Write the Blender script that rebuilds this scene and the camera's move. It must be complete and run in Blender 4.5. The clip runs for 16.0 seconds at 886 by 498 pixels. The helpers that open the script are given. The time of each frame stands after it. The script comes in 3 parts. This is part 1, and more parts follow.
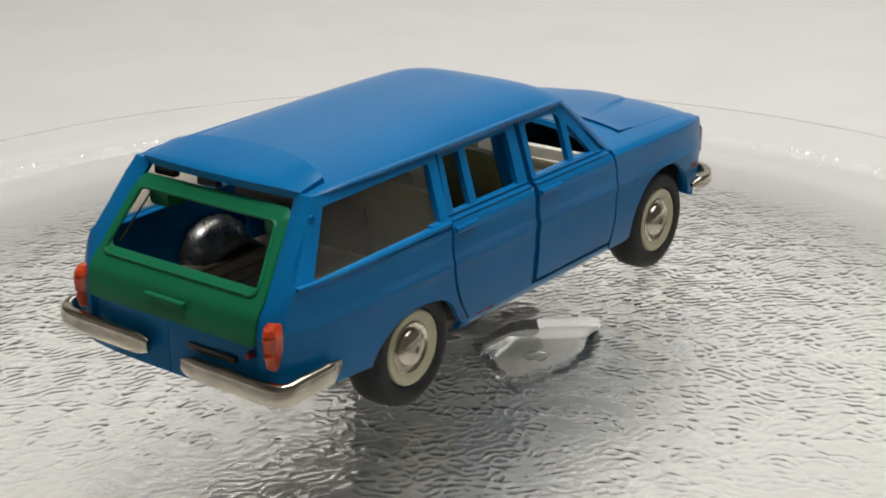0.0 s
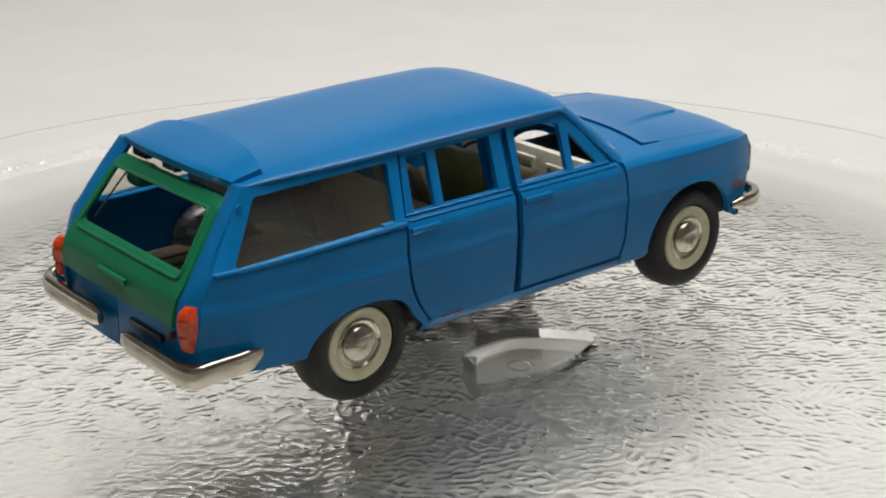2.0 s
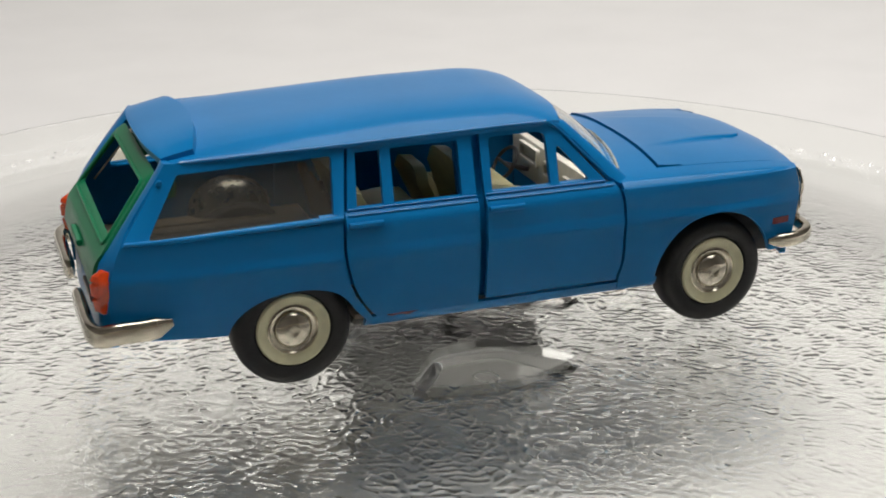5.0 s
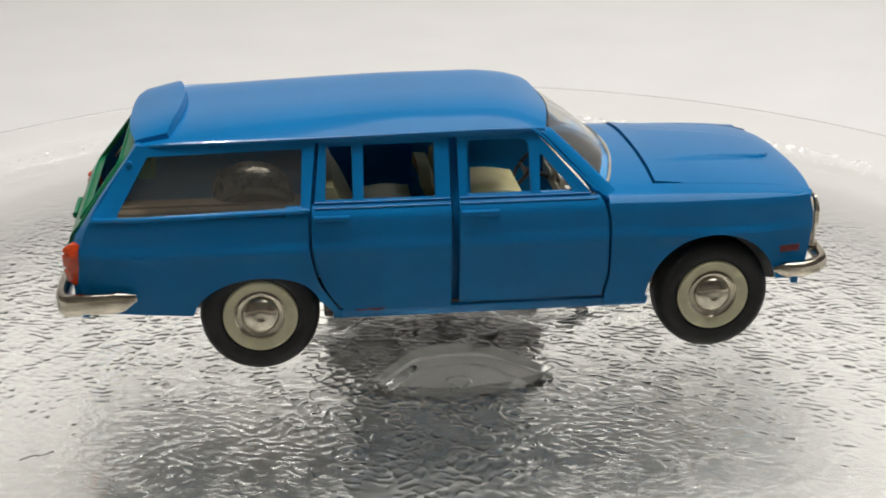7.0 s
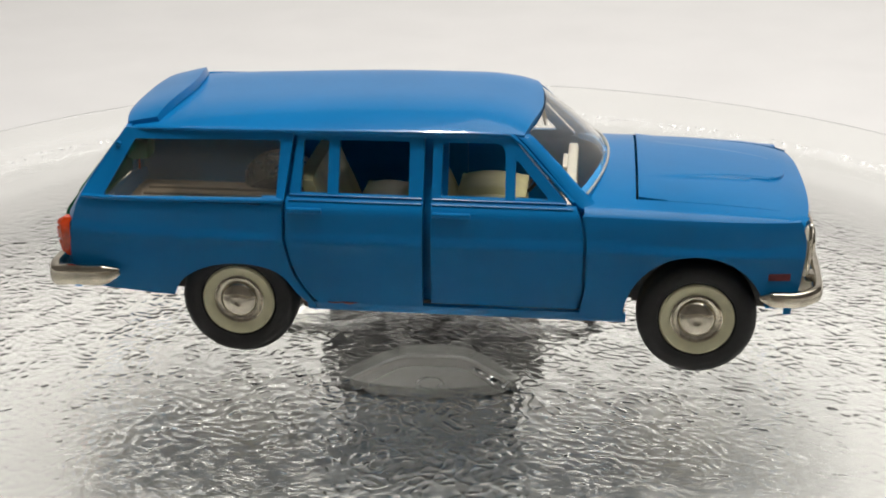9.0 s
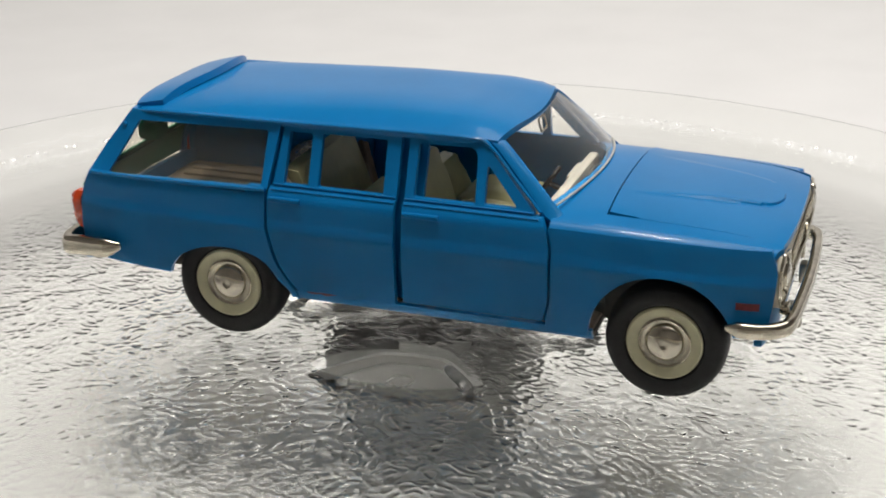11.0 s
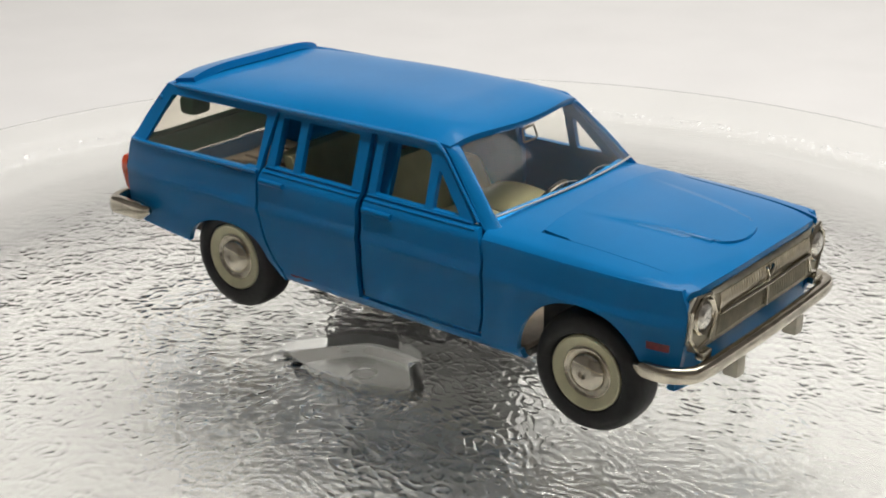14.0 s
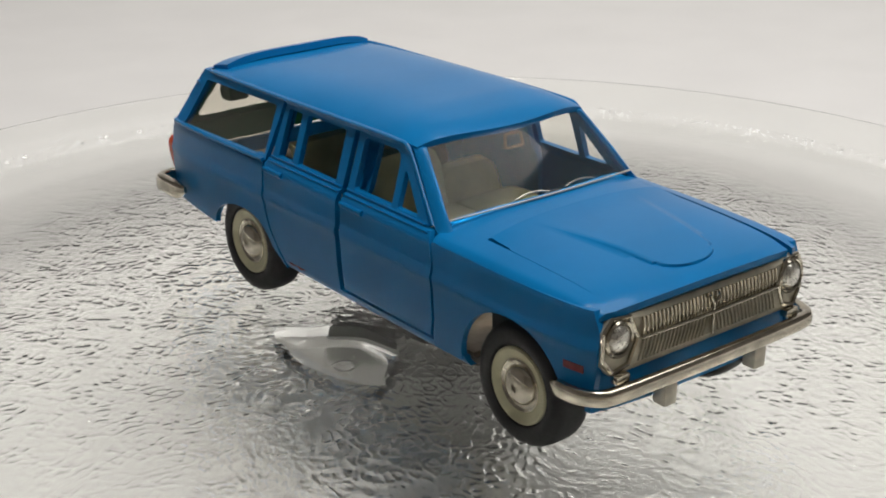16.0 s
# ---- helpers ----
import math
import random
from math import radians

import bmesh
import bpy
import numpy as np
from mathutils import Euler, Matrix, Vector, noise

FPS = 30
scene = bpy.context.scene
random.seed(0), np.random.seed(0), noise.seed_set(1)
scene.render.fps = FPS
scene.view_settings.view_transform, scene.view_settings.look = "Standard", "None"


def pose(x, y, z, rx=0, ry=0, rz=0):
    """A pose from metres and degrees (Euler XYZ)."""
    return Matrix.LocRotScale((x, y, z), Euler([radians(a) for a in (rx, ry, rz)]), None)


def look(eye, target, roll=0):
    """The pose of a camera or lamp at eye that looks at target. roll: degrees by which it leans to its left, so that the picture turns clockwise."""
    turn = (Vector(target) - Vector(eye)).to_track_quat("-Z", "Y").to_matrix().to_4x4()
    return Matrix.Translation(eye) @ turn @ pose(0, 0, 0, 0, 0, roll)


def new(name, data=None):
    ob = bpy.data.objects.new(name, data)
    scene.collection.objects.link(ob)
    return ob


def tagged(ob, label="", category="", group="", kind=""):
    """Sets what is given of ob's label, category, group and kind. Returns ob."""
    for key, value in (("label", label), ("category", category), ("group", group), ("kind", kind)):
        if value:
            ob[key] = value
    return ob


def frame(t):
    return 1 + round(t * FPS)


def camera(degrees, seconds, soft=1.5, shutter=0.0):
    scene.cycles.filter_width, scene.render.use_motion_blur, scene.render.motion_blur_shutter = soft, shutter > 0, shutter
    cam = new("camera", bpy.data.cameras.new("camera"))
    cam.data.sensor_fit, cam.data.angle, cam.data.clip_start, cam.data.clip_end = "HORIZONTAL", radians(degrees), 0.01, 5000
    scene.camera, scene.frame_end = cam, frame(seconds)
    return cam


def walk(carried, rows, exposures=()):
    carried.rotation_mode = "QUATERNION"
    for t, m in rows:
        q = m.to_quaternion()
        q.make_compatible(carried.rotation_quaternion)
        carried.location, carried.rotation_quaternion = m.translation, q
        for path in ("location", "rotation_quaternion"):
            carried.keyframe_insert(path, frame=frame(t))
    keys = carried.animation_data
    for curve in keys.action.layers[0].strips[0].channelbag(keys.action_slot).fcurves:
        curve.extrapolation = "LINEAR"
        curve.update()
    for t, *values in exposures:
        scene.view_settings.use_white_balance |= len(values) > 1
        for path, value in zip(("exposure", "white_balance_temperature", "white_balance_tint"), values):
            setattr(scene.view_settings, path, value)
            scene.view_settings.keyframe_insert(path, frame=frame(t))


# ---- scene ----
# A 1:43 die-cast estate car turning on a moulded glass turntable plate. Sizes below are in millimetres, scaled by U.
U = 0.001
cam = camera(33.55, 16.0, soft=1.9)
EYE = Vector((0.0, -0.20867, 0.08150))
TILT, PAN, LEAN = radians(20.842), radians(0.346), -1.1145
AHEAD = Vector((math.sin(PAN) * math.cos(TILT), math.cos(PAN) * math.cos(TILT), -math.sin(TILT)))
CAM_POSE = look(EYE, EYE + AHEAD, LEAN)
walk(cam, [(0.0, CAM_POSE), (16.0, CAM_POSE)], exposures=[(0.0, -0.26), (2.5, -0.14), (4.0, -0.12), (8.0, -0.04), (9.0, 0.0), (12.5, -0.04), (14.3, 0.0), (16.0, -0.24)])

# ---- light ----
world = bpy.data.worlds.new("room_light")
scene.world = world
world.use_nodes = True
world.node_tree.nodes["Background"].inputs[0].default_value = (1.0, 0.97, 0.93, 1)
world.node_tree.nodes["Background"].inputs[1].default_value = 0.12


def area_lamp(name, eye, target, sx, sy, watts, colour):
    data = bpy.data.lights.new(name, "AREA")
    data.shape, data.size, data.size_y, data.energy, data.color = "RECTANGLE", sx, sy, watts, colour
    ob = new(name, data)
    ob.matrix_world = look(eye, target)
    return ob


area_lamp("softbox_light", (0.20, 0.06, 0.74), (0.02, 0.11, 0.0), 0.70, 0.58, 5.6, (1.0, 0.985, 0.965))
area_lamp("desk_lamp_light", (-0.06, -0.06, 0.62), (0.0, 0.0, 0.0), 0.05, 0.03, 1.3, (1.0, 0.97, 0.93))


# ---- materials ----
def mat(name):
    m = bpy.data.materials.new(name)
    m.use_nodes = True
    nt = m.node_tree
    return m, nt, nt.nodes["Principled BSDF"]


def node(nt, kind, **inputs):
    n = nt.nodes.new(kind)
    for k, v in inputs.items():
        n.inputs[k.replace("_", " ")].default_value = v
    return n


def coords(nt):
    return nt.nodes.new("ShaderNodeTexCoord").outputs["Object"]


def ramp(nt, fac, stops):
    r = nt.nodes.new("ShaderNodeValToRGB")
    els = r.color_ramp.elements
    while len(els) < len(stops):
        els.new(0.5)
    for e, (pos, col) in zip(els, stops):
        e.position, e.color = pos, (*col, 1)
    nt.links.new(fac, r.inputs[0])
    return r.outputs[0]


def simple(name, col, rough=0.5, metal=0.0, var=0.12, scale=300, bump=0.0, bump_scale=900, coat=0.0, spec=0.5):
    """A surface with a cloudy change of colour, uneven gloss and a fine relief."""
    m, nt, b = mat(name)
    c = coords(nt)
    n1 = node(nt, "ShaderNodeTexNoise", Scale=scale, Detail=5.0)
    nt.links.new(c, n1.inputs["Vector"])
    lo = tuple(max(0, x * (1 - var)) for x in col)
    hi = tuple(min(1, x * (1 + var)) for x in col)
    nt.links.new(ramp(nt, n1.outputs[0], [(0.3, lo), (0.7, hi)]), b.inputs["Base Color"])
    b.inputs["Metallic"].default_value = metal
    b.inputs["Specular IOR Level"].default_value = spec
    b.inputs["Coat Weight"].default_value = coat
    b.inputs["Coat Roughness"].default_value = 0.12
    mr = node(nt, "ShaderNodeMapRange")
    mr.inputs[3].default_value, mr.inputs[4].default_value = max(0.02, rough * 0.75), min(1, rough * 1.25)
    n2 = node(nt, "ShaderNodeTexNoise", Scale=scale * 3.1, Detail=4.0)
    nt.links.new(c, n2.inputs["Vector"])
    nt.links.new(n2.outputs[0], mr.inputs[0])
    nt.links.new(mr.outputs[0], b.inputs["Roughness"])
    if bump:
        n3 = node(nt, "ShaderNodeTexNoise", Scale=bump_scale, Detail=3.0)
        nt.links.new(c, n3.inputs["Vector"])
        bp = node(nt, "ShaderNodeBump", Strength=bump, Distance=0.0002)
        nt.links.new(n3.outputs[0], bp.inputs["Height"])
        nt.links.new(bp.outputs[0], b.inputs["Normal"])
    return m


def paint(name, col, chip, rough):
    """Thick brushed-on enamel: soft waviness, fine grain, sparse chips that show the primer."""
    m, nt, b = mat(name)
    c = coords(nt)
    cloud = node(nt, "ShaderNodeTexNoise", Scale=90.0, Detail=6.0)
    nt.links.new(c, cloud.inputs["Vector"])
    lo, hi = tuple(x * 0.94 for x in col), tuple(x * 1.06 for x in col)
    base = ramp(nt, cloud.outputs[0], [(0.3, lo), (0.72, hi)])
    spots = node(nt, "ShaderNodeTexNoise", Scale=700.0, Detail=2.0)
    nt.links.new(c, spots.inputs["Vector"])
    mask = ramp(nt, spots.outputs[0], [(0.79, (0, 0, 0)), (0.80, (1, 1, 1))])
    mix = nt.nodes.new("ShaderNodeMix")
    mix.data_type = "RGBA"
    nt.links.new(mask, mix.inputs[0])
    nt.links.new(base, mix.inputs[6])
    mix.inputs[7].default_value = (*chip, 1)
    nt.links.new(mix.outputs[2], b.inputs["Base Color"])
    b.inputs["Roughness"].default_value = rough
    b.inputs["Specular IOR Level"].default_value = 0.12
    b.inputs["Coat Weight"].default_value = 0.18
    b.inputs["Coat Roughness"].default_value = 0.04
    wave = node(nt, "ShaderNodeTexNoise", Scale=260.0, Detail=3.0)
    nt.links.new(c, wave.inputs["Vector"])
    grain = node(nt, "ShaderNodeTexNoise", Scale=2600.0, Detail=2.0)
    nt.links.new(c, grain.inputs["Vector"])
    b1 = node(nt, "ShaderNodeBump", Strength=0.10, Distance=0.00025)
    b2 = node(nt, "ShaderNodeBump", Strength=0.05, Distance=0.00008)
    nt.links.new(wave.outputs[0], b1.inputs["Height"])
    nt.links.new(grain.outputs[0], b2.inputs["Height"])
    nt.links.new(b1.outputs[0], b2.inputs["Normal"])
    nt.links.new(b2.outputs[0], b.inputs["Normal"])
    return m


def glass(name, tint=(1, 1, 1), rough=0.0, ior=1.5):
    m, nt, b = mat(name)
    b.inputs["Base Color"].default_value = (*tint, 1)
    b.inputs["Transmission Weight"].default_value = 1.0
    b.inputs["Roughness"].default_value = rough
    b.inputs["IOR"].default_value = ior
    return m


def shade_tinted_glass(name, middle, edge):
    """Glass with the shade under the plate painted into its tint, clearing towards the edge, where the relief runs out.
    """
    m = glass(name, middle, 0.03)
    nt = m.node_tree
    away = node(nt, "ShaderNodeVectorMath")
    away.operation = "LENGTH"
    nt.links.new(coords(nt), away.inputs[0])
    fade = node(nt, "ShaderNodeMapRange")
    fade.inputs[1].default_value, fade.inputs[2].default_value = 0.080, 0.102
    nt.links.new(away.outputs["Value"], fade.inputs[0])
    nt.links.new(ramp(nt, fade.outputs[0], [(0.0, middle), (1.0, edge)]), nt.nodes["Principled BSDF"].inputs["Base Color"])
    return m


BLUE = paint("blue_enamel", (0.003, 0.168, 0.43), (0.10, 0.06, 0.05), 0.3)
GREEN = paint("green_enamel", (0.011, 0.185, 0.082), (0.03, 0.05, 0.03), 0.42)
EDGE = paint("worn_blue_edge", (0.004, 0.172, 0.44), (0.30, 0.38, 0.42), 0.2)
EDGE.node_tree.nodes["Principled BSDF"].inputs["Coat Weight"].default_value = 0.4
RUST = simple("red_primer", (0.16, 0.045, 0.03), 0.7, var=0.4, scale=900)
CHROME = simple("worn_chrome", (0.50, 0.46, 0.38), 0.14, 1.0, var=0.25, scale=420, bump=0.06, bump_scale=500)
STEEL = simple("dull_metal", (0.42, 0.395, 0.33), 0.36, 1.0, var=0.25, scale=500, bump=0.15)
GRILLE = simple("dull_grille_metal", (0.46, 0.43, 0.34), 0.42, 0.55, var=0.2, scale=600, bump=0.15)
RUBBER = simple("black_rubber", (0.012, 0.012, 0.013), 0.55, var=0.35, scale=700, bump=0.2, bump_scale=1600)
CREAM = simple("cream_plastic", (0.69, 0.66, 0.44), 0.38, var=0.08, scale=500, bump=0.06)
SEATP = simple("beige_plastic", (0.52, 0.475, 0.245), 0.45, var=0.12, scale=260, bump=0.1)
DASH = simple("grey_white_plastic", (0.44, 0.42, 0.37), 0.4, var=0.15)
FLOORP = simple("brown_plastic", (0.25, 0.20, 0.145), 0.5, var=0.25, scale=500, bump=0.2)
BLACKP = simple("black_plastic", (0.015, 0.014, 0.014), 0.4, var=0.3)
HOUSING = simple("grey_metal_paint", (0.30, 0.30, 0.30), 0.28, 0.9, var=0.25, scale=300)
CHASSIS = simple("bare_die_cast_metal", (0.09, 0.088, 0.08), 0.55, 0.3, var=0.3, scale=400, bump=0.3)
AMBER = simple("orange_lens", (0.66, 0.06, 0.008), 0.16, var=0.2, scale=900, coat=0.6)
REDP = simple("dark_red_paint", (0.16, 0.02, 0.025), 0.45, var=0.3, scale=1200)
WINDOW = glass("clear_plastic", (0.93, 0.92, 0.87), 0.02, 1.18)
WINDOW.node_tree.nodes["Principled BSDF"].inputs["Transmission Weight"].default_value = 0.99
SIDE_WINDOW = glass("brownish_clear_plastic", (0.80, 0.76, 0.66), 0.03, 1.45)
SIDE_WINDOW.node_tree.nodes["Principled BSDF"].inputs["Transmission Weight"].default_value = 0.975
PLATE_GLASS = glass("plate_glass", (0.90, 0.91, 0.885), 0.05)
RIM_GLASS = glass("rim_glass", (0.97, 0.975, 0.96), 0.05, 1.2)
PEBBLED = shade_tinted_glass("pebbled_shade_tinted_plate_glass", (0.33, 0.332, 0.32), (0.90, 0.905, 0.89))
SOLE_GLASS = glass("frosted_plate_glass", (0.62, 0.625, 0.59), 0.22, 1.45)
GLINT = simple("white_glint", (0.9, 0.9, 0.88), 0.4)
PAPER = simple("white_paper", (0.80, 0.785, 0.77), 0.85, var=0.02, scale=30, bump=0.05, spec=0.2)
TABLE = simple("light_wood", (0.34, 0.29, 0.22), 0.5, var=0.3, scale=40)
LENS = simple("silvered_lens", (0.68, 0.66, 0.6), 0.28, 0.85, var=0.2, scale=900, bump=0.25, bump_scale=1500, coat=0.8)
DARKSEAT = simple("dark_brown_plastic", (0.12, 0.09, 0.065), 0.5, var=0.3)
FOOT = simple("mid_grey_plastic", (0.46, 0.46, 0.455), 0.5, var=0.1)
STAND = simple("dark_grey_plastic", (0.20, 0.20, 0.195), 0.5, var=0.3, scale=200)
WALLM = simple("fill_wall_paint", (0.84, 0.825, 0.80), 0.9, var=0.06, scale=6)


# ---- mesh helpers ----
def part(name, bm, material, parent, label="", at=(0, 0, 0), turn=None, sharp=35):
    """Link a bmesh, in millimetres, as one mesh object under a thing or a part."""
    bmesh.ops.remove_doubles(bm, verts=bm.verts, dist=1e-4)
    bmesh.ops.recalc_face_normals(bm, faces=bm.faces)
    bmesh.ops.scale(bm, vec=(U, U, U), verts=bm.verts)
    me = bpy.data.meshes.new(name)
    bm.to_mesh(me)
    bm.free()
    for m in material if isinstance(material, (list, tuple)) else [material]:
        me.materials.append(m)
    me.polygons.foreach_set("use_smooth", [True] * len(me.polygons))
    me.set_sharp_from_angle(angle=radians(sharp))
    ob = new(name, me)
    if parent:
        ob.parent = parent
    ob.location = Vector(at) * U
    if turn:
        ob.rotation_euler = [radians(a) for a in turn]
    if label:
        tagged(ob, label)
    return ob


def lerp(a, b, t):
    return a + (b - a) * t


def curve(points):
    """A smooth function through (x, y) pairs (monotone cubic)."""
    xs = [p[0] for p in points]
    ys = [p[1] for p in points]
    n = len(xs)
    s = [(ys[i + 1] - ys[i]) / (xs[i + 1] - xs[i]) for i in range(n - 1)]
    m = [s[0]] + [0 if s[i - 1] * s[i] <= 0 else 2 * s[i - 1] * s[i] / (s[i - 1] + s[i]) for i in range(1, n - 1)] + [s[-1]]

    def f(x):
        if x <= xs[0]:
            return ys[0]
        if x >= xs[-1]:
            return ys[-1]
        i = 0
        while x > xs[i + 1]:
            i += 1
        h = xs[i + 1] - xs[i]
        t = (x - xs[i]) / h
        return ((2 * t**3 - 3 * t**2 + 1) * ys[i] + (t**3 - 2 * t**2 + t) * h * m[i]
                + (3 * t**2 - 2 * t**3) * ys[i + 1] + (t**3 - t**2) * h * m[i + 1])
    return f


def sheet(bm, f, us, vs, off=None, slot=0):
    """A curved panel f(u, v); off is the way to its inner face, which gives it thickness and edges."""
    outer = [[bm.verts.new(f(u, v)) for v in vs] for u in us]
    made = []
    layers = [outer]
    if off:
        layers.append([[bm.verts.new(Vector(q.co) + Vector(off(q.co))) for q in row] for row in outer])
    for g in layers:
        for i in range(len(us) - 1):
            for j in range(len(vs) - 1):
                made.append(bm.faces.new((g[i][j], g[i + 1][j], g[i + 1][j + 1], g[i][j + 1])))
    if off:
        a, b = layers
        nu, nv = len(us), len(vs)
        rim = [(i, 0) for i in range(nu)] + [(nu - 1, j) for j in range(1, nv)] + [(i, nv - 1) for i in range(nu - 2, -1, -1)] + [(0, j) for j in range(nv - 2, 0, -1)]
        for k in range(len(rim)):
            (i, j), (i2, j2) = rim[k], rim[(k + 1) % len(rim)]
            made.append(bm.faces.new((a[i][j], a[i2][j2], b[i2][j2], b[i][j])))
    for face in made:
        face.material_index = slot
    return made


def steps(a, b, n):
    return [a + (b - a) * i / n for i in range(n + 1)]


def rounded(poly, r, k=4):
    """A polygon with its corners rounded: k + 1 points to a corner. r: one radius, or one for each corner."""
    out = []
    n = len(poly)
    for i in range(n):
        p, a, b = Vector(poly[i]), Vector(poly[i - 1]), Vector(poly[(i + 1) % n])
        rr = r[i] if isinstance(r, (list, tuple)) else r
        da, db = (a - p).normalized(), (b - p).normalized()
        half = math.acos(max(-1, min(1, da.dot(db)))) / 2
        d = min(rr / math.tan(half), 0.48 * (a - p).length, 0.48 * (b - p).length)
        q0, q1 = p + da * d, p + db * d
        for j in range(k + 1):
            t = j / k
            out.append(q0 * (1 - t) ** 2 + p * 2 * t * (1 - t) + q1 * t * t)
    return out


def ring(bm, outer, inner, lift, off, k=4, slot=0):
    """A frame between two rounded outlines with the same number of points, set into space by lift(x, z)."""
    loops = []
    for pts in (outer, inner):
        loops.append([bm.verts.new(lift(*p)) for p in pts])
        loops.append([bm.verts.new(Vector(lift(*p)) + Vector(off)) for p in pts])
    o, oi, i, ii = loops
    n = len(o)
    for a, b in ((o, i), (i, ii), (ii, oi), (oi, o)):
        for j in range(n):
            f = bm.faces.new((a[j], a[(j + 1) % n], b[(j + 1) % n], b[j]))
            f.material_index = slot


def tube(bm, path, size, seg=10, up=(0, 0, 1), round_ends=True, power=2.0, slot=0):
    """A bar along a path; size(t) gives half its width and half its height there. power above 2 squares the section."""
    path = [Vector(p) for p in path]
    n = len(path)
    rows = []
    for i, p in enumerate(path):
        t = (path[min(i + 1, n - 1)] - path[max(i - 1, 0)]).normalized()
        side = t.cross(Vector(up)).normalized()
        top = side.cross(t).normalized()
        w, h = size(i / (n - 1)) if callable(size) else size
        row = []
        for j in range(seg):
            a = 2 * math.pi * (j + 0.5) / seg
            c, s = math.cos(a), math.sin(a)
            cc = math.copysign(abs(c) ** (2 / power), c)
            ss = math.copysign(abs(s) ** (2 / power), s)
            row.append(bm.verts.new(p + side * w * cc + top * h * ss))
        rows.append(row)
    for a, b in zip(rows, rows[1:]):
        for j in range(seg):
            bm.faces.new((a[j], a[(j + 1) % seg], b[(j + 1) % seg], b[j])).material_index = slot
    for row in (rows[0], rows[-1]):
        bm.faces.new(row).material_index = slot


def smooth_path(points, n):
    """A Catmull-Rom path of n steps a span through the points."""
    p = [Vector(q) for q in points]
    p = [2 * p[0] - p[1]] + p + [2 * p[-1] - p[-2]]
    out = []
    for i in range(1, len(p) - 2):
        for j in range(n):
            t = j / n
            out.append(0.5 * (2 * p[i] + (p[i + 1] - p[i - 1]) * t + (2 * p[i - 1] - 5 * p[i] + 4 * p[i + 1] - p[i + 2]) * t * t
                              + (3 * p[i] - p[i - 1] - 3 * p[i + 1] + p[i + 2]) * t**3))
    return out + [p[-2]]


def box(bm, lo, hi, bevel=0.2, slot=0):
    before = set(bm.verts)
    made = bmesh.ops.create_cube(bm, size=1)["verts"]
    for v in made:
        v.co = Vector([lerp(a, b, c + 0.5) for a, b, c in zip(lo, hi, v.co)])
    if bevel:
        edges = list({e for v in made for e in v.link_edges})
        bmesh.ops.bevel(bm, geom=edges, offset=bevel, segments=2, profile=0.6, affect="EDGES")
    for v in bm.verts:
        if v not in before:
            for f in v.link_faces:
                f.material_index = slot


def lathe(bm, prof, seg=40, axis="y", slot=0, closed=False):
    """Turn a profile of (radius, height) about an axis."""
    rows = []
    for r, h in prof:
        row = []
        for j in range(seg):
            a = 2 * math.pi * j / seg
            c, s = r * math.cos(a), r * math.sin(a)
            row.append(bm.verts.new((c, h, s) if axis == "y" else (c, s, h)))
        rows.append(row)
    pairs = list(zip(rows, rows[1:])) + ([(rows[-1], rows[0])] if closed else [])
    for a, b in pairs:
        for j in range(seg):
            bm.faces.new((a[j], a[(j + 1) % seg], b[(j + 1) % seg], b[j])).material_index = slot


def thing(name, label, category):
    return tagged(new(name), label, category)


# ---- the setting ----
TABLE_Z = -38.0


def paper_sweep():
    """A sheet of white paper that lies on the table and curves up behind the turntable; its upper part is an added
    reflector.
    """
    bm = bmesh.new()
    prof = [(y, 0.0) for y in range(-150, 451, 30)]
    for i in range(1, 13):
        a = radians(88) * i / 12
        prof.append((450 + 200 * math.sin(a), 200 - 200 * math.cos(a)))
    # Unseen upright stretch, added so that glass and paint reflect white.
    prof += [(652, 300), (655, 450), (658, 600), (660, 760)]
    rows = steps(-900, 900, 12)
    sheet(bm, lambda u, v: (u, prof[v][0], TABLE_Z + prof[v][1]), rows, list(range(len(prof))), off=lambda q: (0, 0.3, -0.3))
    return tagged(part("backdrop", bm, PAPER, None), "white paper sheet behind the turntable, its unseen upper part added as a reflector", "backdrop", kind="structure")


# Unseen table and room shell, added to close the set and bounce fill.
def room():
    bm = bmesh.new()
    box(bm, (-1000, -700, TABLE_Z - 31), (1000, 700, TABLE_Z - 1), 3)
    tagged(part("table_top", bm, TABLE, None), "unseen light wooden table top added under the paper", "table", kind="structure")
    bm = bmesh.new()
    box(bm, (-1500, -1500, -780), (1500, 1500, -760), 0)
    tagged(part("floor", bm, WALLM, None), "unseen plain pale floor added below the table", "floor", kind="structure")
    bm = bmesh.new()
    box(bm, (-1500, -1500, 1600), (1500, 1500, 1620), 0)
    tagged(part("ceiling", bm, WALLM, None), "unseen plain pale ceiling added for fill light", "ceiling", kind="structure")
    for name, lo, hi in (("wall_north", (-1500, 1500, -760), (1500, 1520, 1600)), ("wall_south", (-1500, -1520, -760), (1500, -1500, 1600)),
                         ("wall_east", (1500, -1500, -760), (1520, 1500, 1600)), ("wall_west", (-1520, -1500, -760), (-1500, 1500, 1600))):
        bm = bmesh.new()
        box(bm, lo, hi, 0)
        tagged(part(name, bm, WALLM, None), "unseen plain pale wall added for fill light", "wall", kind="structure")


